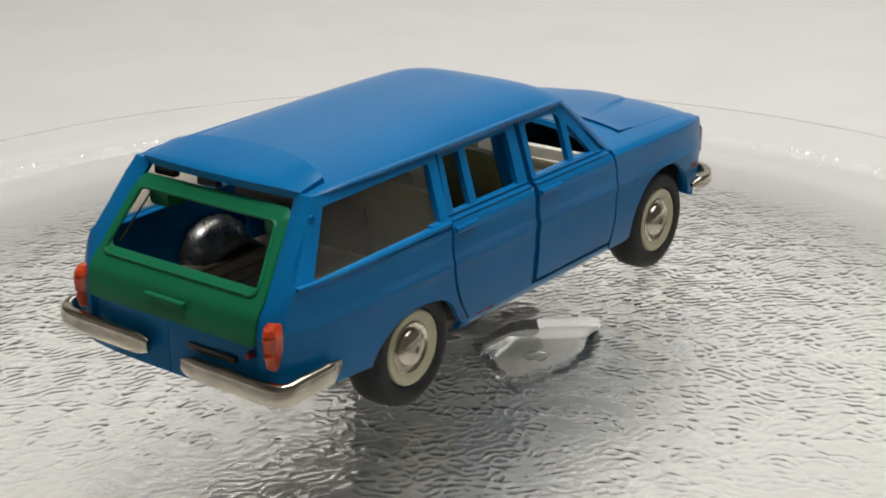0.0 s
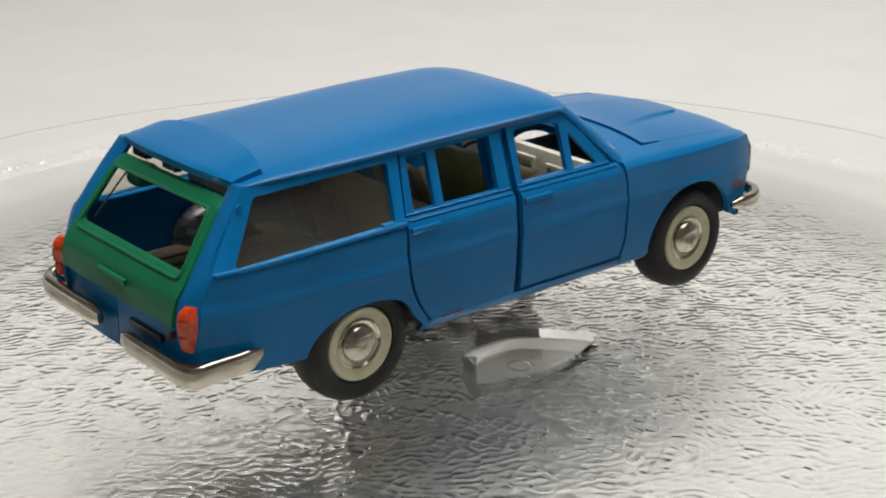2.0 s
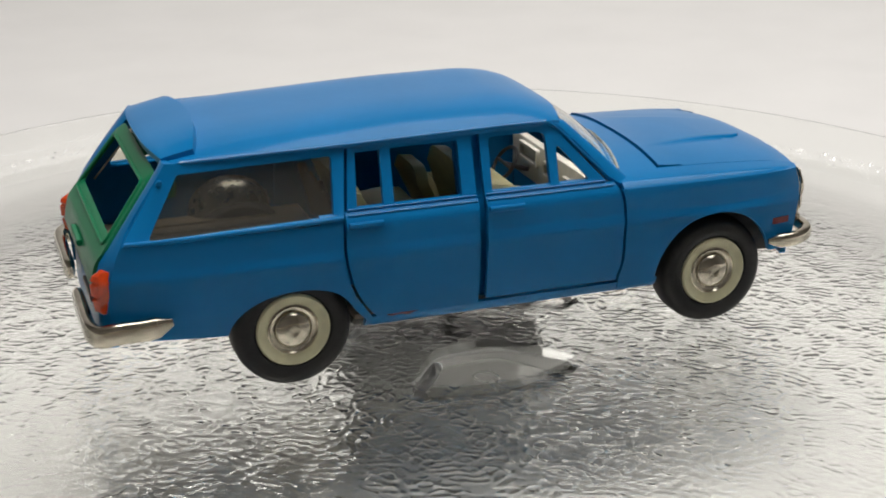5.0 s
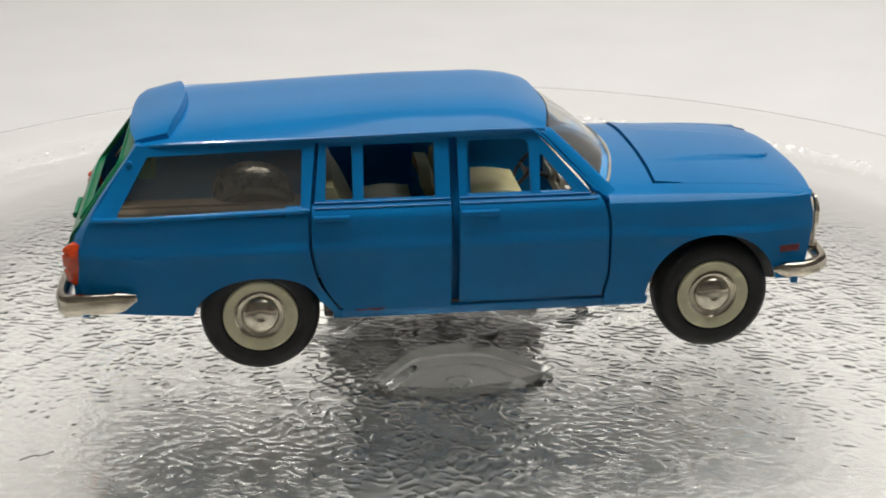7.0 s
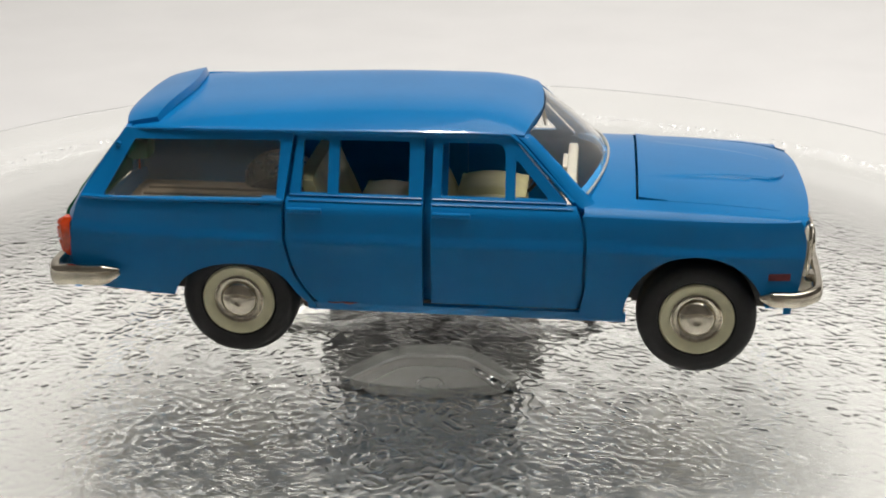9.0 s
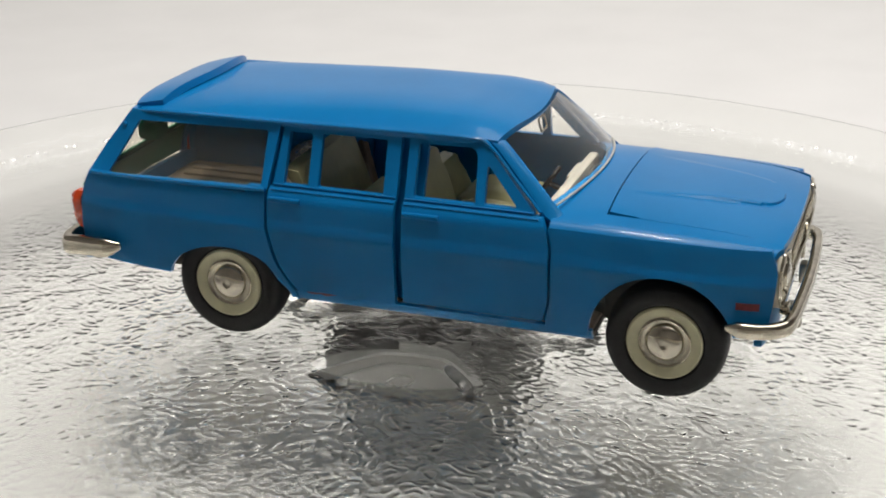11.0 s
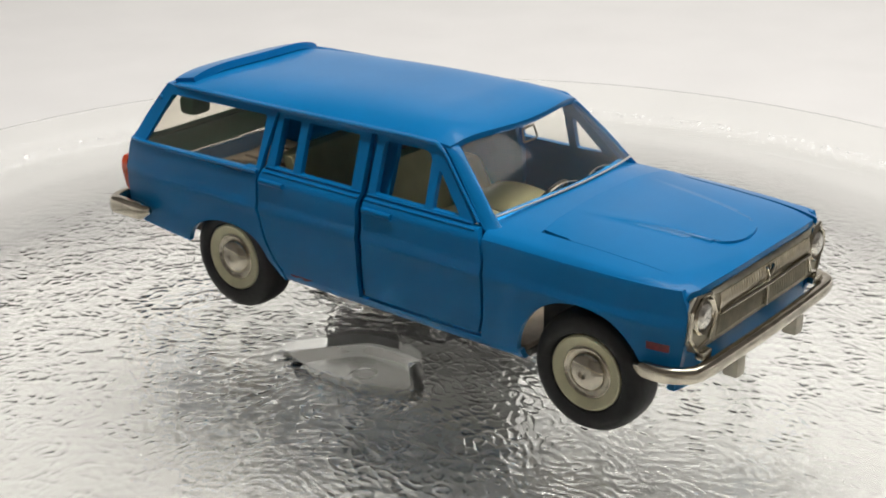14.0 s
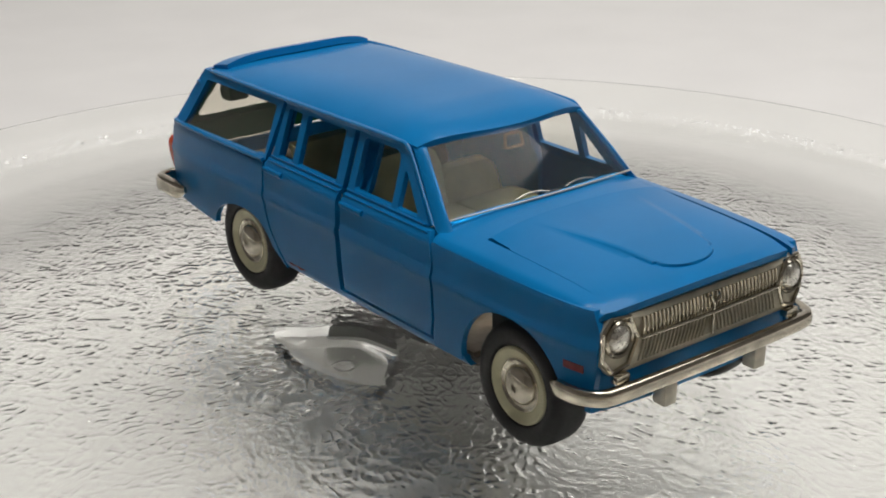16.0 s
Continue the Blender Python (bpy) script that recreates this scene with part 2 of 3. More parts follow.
def turntable_stand():
    """The dark motor housing that stands on the paper and carries the plate."""
    t = thing("turntable_stand", "dark grey plastic motor stand under the glass plate", "stand")
    bm = bmesh.new()
    box(bm, (-17.5, 0, -23.0), (16.5, 18, -17.6), 1.0)
    part("housing", bm, STAND, t)
    bm = bmesh.new()
    box(bm, (-14, 3, TABLE_Z), (13, 16, -22.9), 1.5)
    part("foot", bm, FOOT, t, "grey plastic foot")
    bm = bmesh.new()
    lathe(bm, [(0.01, -18.2), (6, -18.2), (6, -14.1), (0.01, -14.1)], 24, "z")
    part("spindle", bm, STAND, t)
    return t


paper_sweep()
room()
turntable_stand()

# ---- the glass plate ----
# The plate and the car share one slightly tipped plane that turns about the upright axis at the origin.
HEADING, TURN_RATE, TIP = 6.217, -6.528, 1.088
PLATE_Z, CAR_AT = -8.905, (-26.684, 1.5, -8.398)
LOBES = (-86.5, 33.5, 153.5)
RELIEF = 0.125


def spin(t):
    return pose(0, 0, 0, 0, 0, HEADING + TURN_RATE * (t - 7.0))


def wave_field(x, y, short, long, count, seed):
    """An even random swell with wavelengths between short and long, about one high."""
    rng = random.Random(seed)
    total = np.zeros_like(x)
    for _ in range(count):
        a, k, p = rng.uniform(0, 2 * math.pi), 2 * math.pi / rng.uniform(short, long), rng.uniform(0, 2 * math.pi)
        total += np.cos(k * (x * math.cos(a) + y * math.sin(a)) + p)
    return total * math.sqrt(2.0 / count)


def relief(x, y, r):
    """The moulded relief: flat pads between short winding grooves, and rough beads under the rim."""
    maze = wave_field(x, y, 2.0, 3.0, 46, 11)
    gaps = wave_field(x, y, 3.0, 9.0, 20, 12)
    swell = wave_field(x, y, 1.6, 3.0, 30, 13)
    worms = -np.exp(-(maze / 0.5) ** 2) * np.clip(0.75 + 0.35 * gaps, 0.2, 1.0)
    feet = np.clip(foot_field(x, y) / 0.9, 0.0, 1.0)
    edge = np.clip((113.0 - r) / 1.5, 0.0, 1.0) * np.interp(r, (48.0, 72.0, 90.0, 97.0), (1.0, 0.75, 0.2, 0.0))
    beads = np.clip(1 - np.abs(r - 115.2) / 1.9, 0.0, 1.0) ** 0.5
    lumps = wave_field(x, y, 1.0, 2.2, 40, 14)
    return (RELIEF * worms + 0.014 * swell) * (1 - feet) * edge + 0.52 * np.clip(lumps, -0.7, 2.0) * beads


def foot_field(x, y):
    """Distance in from the outline of the three moulded feet, in millimetres."""
    best = np.full_like(x, -9.0)
    for a in LOBES:
        c, s = math.cos(radians(a)), math.sin(radians(a))
        r, q = x * c + y * s, np.abs(-x * s + y * c)
        side = ((r - 11.0) * 8.2 - (q - 4.9) * 10.0) / 12.93
        soft = np.exp((11.0 - r) / 0.7) + np.exp(np.minimum(-side / 0.7, 60)) + np.exp(np.minimum((np.hypot(r, q) - 25.0) / 0.7, 60))
        best = np.maximum(best, 0.4 - 0.7 * np.log(soft))
    return best


def foot_depth(x, y):
    """How far the feet reach below the plate's underside: a sloping wall, a flat sole and a ring mark on it."""
    d = np.clip(foot_field(x, y) / 2.3, 0.0, 1.0)
    depth = 2.6 * d * d * (3 - 2 * d)
    for a in LOBES:
        mark = np.abs(np.hypot(x - 18.2 * math.cos(radians(a)), y - 18.2 * math.sin(radians(a))) - 1.7)
        depth -= 0.16 * np.clip(1 - mark / 0.4, 0.0, 1.0)
    return depth


def glass_plate():
    """A turned plate with a rim; its upper face carries the relief, its underside the three feet."""
    plate = thing("glass_plate", "clear moulded glass turntable plate with a pebbled relief", "glass plate")
    seg = 2000
    top = [(0.3 + 0.25 * i, 0.0) for i in range(340)] + [(85.3 + 0.35 * i, 0.0) for i in range(82)] + [(114.3, 0.02), (114.7, 0.05), (115.1, 0.1), (115.5, 0.18), (115.9, 0.25), (116.3, 0.35), (116.7, 0.5), (117.1, 0.66), (117.6, 0.9), (118.3, 1.3), (119.0, 1.9), (119.9, 3.2), (121.0, 5.1)]
    lip = [(121.15, 5.4), (121.4, 5.5), (121.65, 5.4), (121.8, 5.1)]
    under = [(121.7, 4.2), (121.2, 1.6), (120.2, -0.6), (118.6, -2.9), (116.4, -4.4), (114.5, -5.0), (100, -5.0), (79, -5.0), (52, -5.0), (30, -5.0)]
    under += [(27.0 - 0.45 * i, -5.0) for i in range(43)] + [(6, -5.0), (0.3, -5.0)]
    prof = np.array(top + lip + under)
    n_top = len(top)
    a = np.arange(seg) * (2 * math.pi / seg)
    r, z = np.repeat(prof[:, 0:1], seg, 1), np.repeat(prof[:, 1:2], seg, 1)
    x, y = r * np.cos(a), r * np.sin(a)
    z[:n_top] += relief(x[:n_top], y[:n_top], r[:n_top])
    low = n_top + len(lip)
    z[low:] -= np.where(r[low:] < 29, foot_depth(x[low:], y[low:]), 0.0)
    verts = np.stack([x, y, z], 2).reshape(-1, 3) * U
    k, j = np.meshgrid(np.arange(len(prof) - 1), np.arange(seg), indexing="ij")
    j2 = (j + 1) % seg
    faces = np.stack([k * seg + j, (k + 1) * seg + j, (k + 1) * seg + j2, k * seg + j2], 2).reshape(-1, 4)
    last = (len(prof) - 1) * seg
    faces = faces.tolist() + [list(range(seg)), list(range(last + seg - 1, last - 1, -1))]
    me = bpy.data.meshes.new("plate_body")
    me.from_pydata(verts.tolist(), [], faces)
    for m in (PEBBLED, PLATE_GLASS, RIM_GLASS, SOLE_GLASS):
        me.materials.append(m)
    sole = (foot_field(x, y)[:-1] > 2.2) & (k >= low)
    # Slot 0 carries the painted shade; the glass over the feet stays clear.
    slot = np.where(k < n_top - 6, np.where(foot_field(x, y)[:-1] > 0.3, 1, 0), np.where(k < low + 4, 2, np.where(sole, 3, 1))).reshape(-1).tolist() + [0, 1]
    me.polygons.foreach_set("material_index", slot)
    me.polygons.foreach_set("use_smooth", [True] * len(faces))
    me.update()
    body = new("plate_body", me)
    body.parent = plate
    body.visible_shadow = False
    return plate


PLATE = glass_plate()


def lint():
    """A short dark fibre that lies on the glass."""
    bm = bmesh.new()
    tube(bm, smooth_path([(-57.2, -39.6, 0.12), (-55.6, -38.6, 0.2), (-54.6, -38.9, 0.25), (-53.2, -37.6, 0.12)], 4), (0.09, 0.09), 6)
    return tagged(part("lint_fibre", bm, BLACKP, None), "short dark fibre lying on the glass plate", "lint")


def dust():
    """Bright grains scattered over the glass, standing in for the glints of its relief."""
    rng = random.Random(4)
    bm = bmesh.new()
    for _ in range(150):
        r, a = 108 * math.sqrt(rng.random()), rng.uniform(0, 2 * math.pi)
        s = rng.uniform(0.06, 0.17)
        x, y = r * math.cos(a), r * math.sin(a)
        v = [bm.verts.new((x + s * rng.uniform(-1, 1), y + s * rng.uniform(-1, 1), s * k)) for k in (0.02, 0.05, 0.03, 1.3)]
        for t in ((0, 1, 2), (0, 1, 3), (1, 2, 3), (0, 2, 3)):
            bm.faces.new([v[k] for k in t])
    return tagged(part("dust", bm, GLINT, None), "white grains standing in for glints on the glass plate", "dust", kind="stuff")


LINT, GLINT_GRAINS = lint(), dust()

# ---- the car ----
# x runs forward from the rear axle, y to the car's left, z up from the glass.
CAR = thing("toy_estate_car", "blue die-cast toy estate car with green tailgate standing on glass plate", "toy car")
shoulder = curve([(-26, 17.3), (-24, 17.9), (-20, 18.8), (-10, 19.4), (0, 19.5), (60, 19.5), (70, 19.3), (76, 18.8), (79.5, 17.8)])
profile = curve([(7, 18.3), (8.5, 18.9), (11, 19.3), (14, 19.55), (17.5, 19.72), (18.2, 19.93), (18.55, 19.91), (19.3, 19.66), (22.6, 19.5), (23.5, 19.3), (24.1, 18.85), (24.6, 18.25), (31, 16.2), (34, 15.3)])


def side_y(x, z):
    k = shoulder(x) / 19.5
    return profile(z) * (k if z < 24 else lerp(k, 1.0, min(1, (z - 24) / 8)))


IN = 0.9


def flank(s, inset=0.0):
    return lambda x, z: (x, s * (side_y(x, z) - inset), z)


door_rear = curve([(8.9, 11.9), (10.7, 10.3), (14.5, 8.4), (19.6, 7.5), (24.4, 7.6)])
fender_seam = curve([(9.8, 48.3), (13.1, 49.0), (19.8, 49.0), (23.0, 48.5), (24.4, 47.8)])
tail_edge = curve([(8.5, -23.6), (15, -24.3), (20, -23.6), (23.4, -22.3), (33, -15.6)])
nose_edge = curve([(10.5, 77.6), (14, 78.7), (20, 79.2), (23.4, 78.2)])


def arch(x, cx, a, b, base):
    q = 1 - ((x - cx) / a) ** 2
    return 8.4 + b * math.sqrt(q) if q > 0 else base


def quarter_low(x):
    z = arch(x, 0.5, 9.7, 6.2, 0)
    return max(z, lerp(10.1, 9.2, (x + 24) / 15)) if x < 0.5 else max(z, 7.5)


def fender_low(x):
    z = arch(x, 64.6, 9.9, 9.9, 0)
    return max(z, 8.2) if x < 64.6 else max(z, 10.8)


hood_edge_z = curve([(48, 23.9), (60, 23.8), (72, 23.6), (77, 23.3), (81, 22.6)])
hood_mid_z = curve([(48, 26.6), (54, 26.5), (64, 26.0), (72, 25.3), (78, 24.4), (81, 23.5)])


def top_z(x, y):
    w = shoulder(x) - 0.15
    v = min(1.0, abs(y) / w)
    z = hood_edge_z(x) + (hood_mid_z(x) - hood_edge_z(x)) * (1 - v**2.6)
    return z - 0.5 * max(0.0, (v - 0.955) / 0.045) ** 2


roof_mid_z = curve([(-17, 33.2), (-9, 34.6), (4, 35.5), (24, 36.3), (33, 36.3), (38, 35.7), (41, 34.8), (43, 33.8)])
roof_edge_z = curve([(-16, 32.6), (-9, 33.1), (24, 33.6), (37, 33.7), (41, 33.3), (43, 32.9)])
roof_half = curve([(-16, 14.6), (-8, 15.4), (10, 15.6), (36, 15.5), (43, 14.7)])


def roof_z(x, y):
    v = min(1.0, abs(y) / roof_half(x))
    return roof_edge_z(x) + (roof_mid_z(x) - roof_edge_z(x)) * (1 - v**4.0)


def clustered(lo, hi, centre, a, n):
    """Stations along x that crowd at the feet of a wheel arch."""
    xs = {lo, hi}
    for i in range(n + 1):
        q = centre - a * math.cos(math.pi * i / n)
        if lo < q < hi:
            xs.add(q)
    for q in steps(lo, hi, 14):
        xs.add(q)
    return sorted(xs)


def body_shell():
    for s in (1, -1):
        inward = lambda q, s=s: (0, -s * IN, 0)
        # rear quarter, below and round its window
        bm = bmesh.new()
        xs = clustered(-24.3, 12.0, 0.5, 9.7, 26)

        def quarter(x, v):
            z0 = quarter_low(x)
            z = lerp(z0, 23.4 if x < 7.0 else 24.3, v)
            xx = x
            if x < -15:
                xx = lerp(tail_edge(z), -15, (x + 24.3) / 9.3)
            if x > 4:
                xx = lerp(4, door_rear(z) - 0.5, (x - 4) / 8.0)
                z0 = quarter_low(xx)
                z = lerp(z0, 24.3, v)
                xx = lerp(4, door_rear(z) - 0.5, (x - 4) / 8.0)
            return xx, s * side_y(xx, z), z
        sheet(bm, quarter, xs, steps(0, 1, 16), inward)
        ring(bm, rounded([(-22.3, 23.2), (7.3, 23.9), (8.5, 33.3), (-15.6, 32.9)], 0.05), rounded([(-18.9, 23.5), (6.1, 24.1), (6.6, 31.9), (-14.2, 31.5)], 0.5),
             flank(s), (0, -s * IN, 0))
        quarter_part = part("rear_quarter", bm, BLUE, CAR)
        # rear pillar, turned in towards the tailgate
        bm = bmesh.new()
        sheet(bm, lambda z, v: (lerp(tail_edge(z), gate_x(z) + 0.35, v) - 0.3 * math.sin(math.pi * v), s * lerp(side_y(tail_edge(z), z), gate_half(z) - 0.15, v), z), steps(10, 33, 22), steps(0, 1, 5), lambda q: (0.8, 0, 0))
        part("rear_pillar", bm, BLUE, quarter_part)
        # belt ridge that runs along under the window
        bm = bmesh.new()
        tube(bm, [(x, s * (side_y(x, 23.5) + 0.02), 23.5 + 0.02 * (x + 22)) for x in steps(-21.8, 7.2, 12)], (0.36, 0.3), 10, power=3)
        part("belt_moulding", bm, EDGE, quarter_part)
        # small round stop at the head of the rear pillar
        bm = bmesh.new()
        tube(bm, [(-16.6, s * 15.6, 30.7), (-16.6, s * 16.55, 30.7)], lambda t: (0.5 - 0.15 * t, 0.5 - 0.15 * t), 12)
        part("pillar_stud", bm, BLUE, quarter_part)
        # sill below the doors
        bm = bmesh.new()
        sheet(bm, lambda x, v: (x, s * (side_y(x, lerp(7.4, 9.0, v)) - 0.15 - 0.5 * (1 - v) ** 2), lerp(7.4, 9.0, v)), steps(10.2, 55.2, 16), steps(0, 1, 4), inward)
        sill = part("sill", bm, BLUE, CAR)
        bm = bmesh.new()
        tube(bm, [(x, s * (side_y(x, 8.9) - 0.05 + 0.1 * math.sin(x * 2)), 9.05 + 0.08 * math.sin(x * 3)) for x in steps(13.2, 17.6, 10)], lambda t: (0.22, 0.22 * math.sin(math.pi * min(0.95, max(0.05, t)))), 6)
        part("paint_chip", bm, RUST, sill, "reddish chipped paint on the sill")
        # front wing with its top beside the bonnet
        bm = bmesh.new()
        xs = clustered(49.4, 79.0, 64.6, 9.9, 26)

        def wing(x, v):
            z = lerp(fender_low(x), 23.3, v)
            xx = x
            if x < 54:
                xx = lerp(fender_seam(z) + 0.45, 54, (x - 49.4) / 4.6)
            if x > 75:
                xx = lerp(75, nose_edge(z), (x - 75) / 4.0)
            return xx, s * side_y(xx, z), z
        sheet(bm, wing, xs, steps(0, 1, 16), inward)
        inner = 15.7 if s < 0 else 15.85
        sheet(bm, lambda x, v: (x - (0.9 * v if x > 78 else 0), s * lerp(inner, shoulder(x) - 0.15, v), top_z(x, lerp(inner, shoulder(x) - 0.15, v))), steps(49.0, 79.6, 26), steps(0, 1, 7), lambda q: (0, 0, -IN))
        wing_part = part("front_wing", bm, BLUE, CAR)
        bm = bmesh.new()
        sheet(bm, lambda x, z: (x, s * (side_y(x, z) + 0.06), z), steps(74.3, 77.3, 4), steps(15.0, 16.0, 2), inward)
        part("side_marker", bm, REDP, wing_part, "small dark red painted marker")
        # lining behind the seam at the rear door
        bm = bmesh.new()
        sheet(bm, lambda u, v: (u + 0.06 * (v - 24), s * (side_y(u, v) - 1.3), v), steps(6.9, 9.2, 2), [14, 19, 23, 24.6, 29, 32.6], lambda q, s=s: (0, -s * 0.5, 0))
        part("pillar_lining", bm, BLUE, quarter_part)
        # lining behind the seam at the front door
        bm = bmesh.new()
        sheet(bm, lambda u, v: (fender_seam(v) + u, s * (side_y(50, v) - 1.5), v), steps(-1.6, 2.2, 2), steps(9.0, 24.2, 8), lambda q, s=s: (0, -s * 0.5, 0))
        part("pillar_lining", bm, BLUE, wing_part)
        # pillar between the doors, set back
        bm = bmesh.new()
        sheet(bm, lambda u, v: (u, s * (side_y(u, v) - 2.5), v), steps(24.9, 29.9, 2), [9, 14, 19, 23, 24.6, 29, 33.4], inward)
        part("door_pillar", bm, BLUE, CAR)
        # screen pillar
        bm = bmesh.new()
        glass_edge = smooth_path([(51.0, s * 17.0, 24.1), (48.9, s * 16.5, 26.0), (45.2, s * 15.35, 29.6), (41.7, s * 14.2, 32.9), (40.8, s * 13.9, 33.3)], 6)
        rain_edge = smooth_path([(49.2, s * 18.3, 23.9), (47.7, s * 17.9, 24.9), (43.9, s * 16.6, 29.0), (40.3, s * 15.4, 32.6), (39.2, s * 15.1, 33.1)], 6)
        sheet(bm, lambda k, v: glass_edge[k].lerp(rain_edge[k], v) + Vector((0.12, s * 0.1, 0.12)) * math.sin(math.pi * v) ** 0.7, list(range(len(glass_edge))), steps(0, 1, 8), lambda q: (-0.5, -s * 0.3, -0.4))
        part("screen_pillar", bm, BLUE, CAR)
        # drip rail, which runs on down the screen pillar
        bm = bmesh.new()
        sheet(bm, lambda x, v: (x, s * (side_y(x, lerp(32.6, 33.2, v)) - 0.8), lerp(32.6, 33.2, v)), steps(8, 39.0, 8), steps(0, 1, 2), inward)
        tube(bm, smooth_path([(-14.9, s * 15.1, 32.7), (-11, s * 15.6, 33.0), (5.9, s * 15.85, 33.25), (24.5, s * 15.85, 33.6), (36.2, s * 15.7, 33.65), (39.2, s * 15.55, 33.0), (43.4, s * 16.7, 28.9), (47.4, s * 17.95, 24.9)], 7),
             lambda t: (0.36, 0.3) if t < 0.72 else (0.22, 0.22), 8)
        part("drip_rail", bm, EDGE, CAR)
    bm = bmesh.new()
    sheet(bm, lambda u, v: ((lambda x: (x, roof_half(x) * v, roof_z(x, roof_half(x) * v)))(lerp(-15.0, 42.4 - 2.0 * v * v, u))), [1 - (1 - q) ** 1.6 for q in steps(0, 1, 44)], [math.sin(math.pi / 2 * q) for q in steps(-1, 1, 34)], lambda q: (0, 0, -IN))
    roof = part("roof", bm, BLUE, CAR)

    def lip(u, v):
        x0 = -9.6 - 1.9 * v * v
        x = lerp(x0, -17.2 + 1.4 * abs(v) ** 3, u)
        y = lerp(13.8, 13.9, u) * v
        rise = 1.0 * (1 - u) ** 0.5 * (1 - 0.5 * abs(v) ** 6) + 0.3
        return x, y, roof_z(x, y) + rise + 0.15 * u * u
    bm = bmesh.new()
    sheet(bm, lip, steps(0, 1, 14), steps(-1, 1, 28), lambda q: (0.35, 0, -1.1))
    part("roof_lip", bm, BLUE, roof)
    bm = bmesh.new()
    sheet(bm, lambda u, v: (lerp(47.5 + 3.6 * (1 - (v / 15.75) ** 2), 55.95, u), v, top_z(lerp(47.5, 55.95, u), v)), steps(0, 1, 8), steps(-15.75, 15.75, 20), lambda q: (0, 0, -IN))
    part("scuttle", bm, BLUE, CAR)
    bm = bmesh.new()
    sheet(bm, lambda y, z: (79.2 - 1.4 * (abs(y) / 18) ** 3, y, z), steps(-17.8, 17.8, 16), steps(9.6, 22.8, 6), lambda q: (-1, 0, 0))
    part("nose_panel", bm, BLUE, CAR)
    for y0, y1 in ((-17.5, 0.4), (0.55, 17.5)):
        bm = bmesh.new()
        sheet(bm, lambda y, z: (-25.6 + 1.3 * (abs(y) / 17.9) ** 4, y, z), steps(y0, y1, 8), steps(9.2, 16.6, 5), lambda q: (1, 0, 0))
        part("tail_panel", bm, BLUE, CAR)


def tail_details():
    """Black blocks put in for the shade of a slot above the bumper half and of the gap over the tailgate, and a small
    red stud.
    """
    bm = bmesh.new()
    box(bm, (-26.0, -11.5, 13.6), (-25.2, -3.4, 14.5), 0.15)
    part("recess_shade", bm, BLACKP, CAR, "black block for the shade in the tail panel's slot")
    bm = bmesh.new()
    tube(bm, [(-25.2, -13.9, 15.4), (-26.3, -13.9, 15.4)], lambda t: (0.5 - 0.15 * t, 0.5 - 0.15 * t), 12)
    part("tail_stud", bm, REDP, CAR, "small dark red stud")
    # Black bars added only to darken the gap between roof lip and tailgate.
    for y0, y1 in ((-12.6, -2.2), (1.0, 4.6), (8.8, 12.6)):
        bm = bmesh.new()
        box(bm, (-15.4, y0, 30.8), (-14.2, y1, 32.6), 0.3)
        part("gap_darkener", bm, BLACKP, CAR, "black bar added to darken the gap over the tailgate")


gate_x = curve([(10, -25.7), (16.5, -26.0), (20, -25.4), (22, -24.0), (32.6, -15.9)])
gate_half = curve([(10, 15.4), (17, 15.2), (22, 15.0), (32.6, 12.9)])


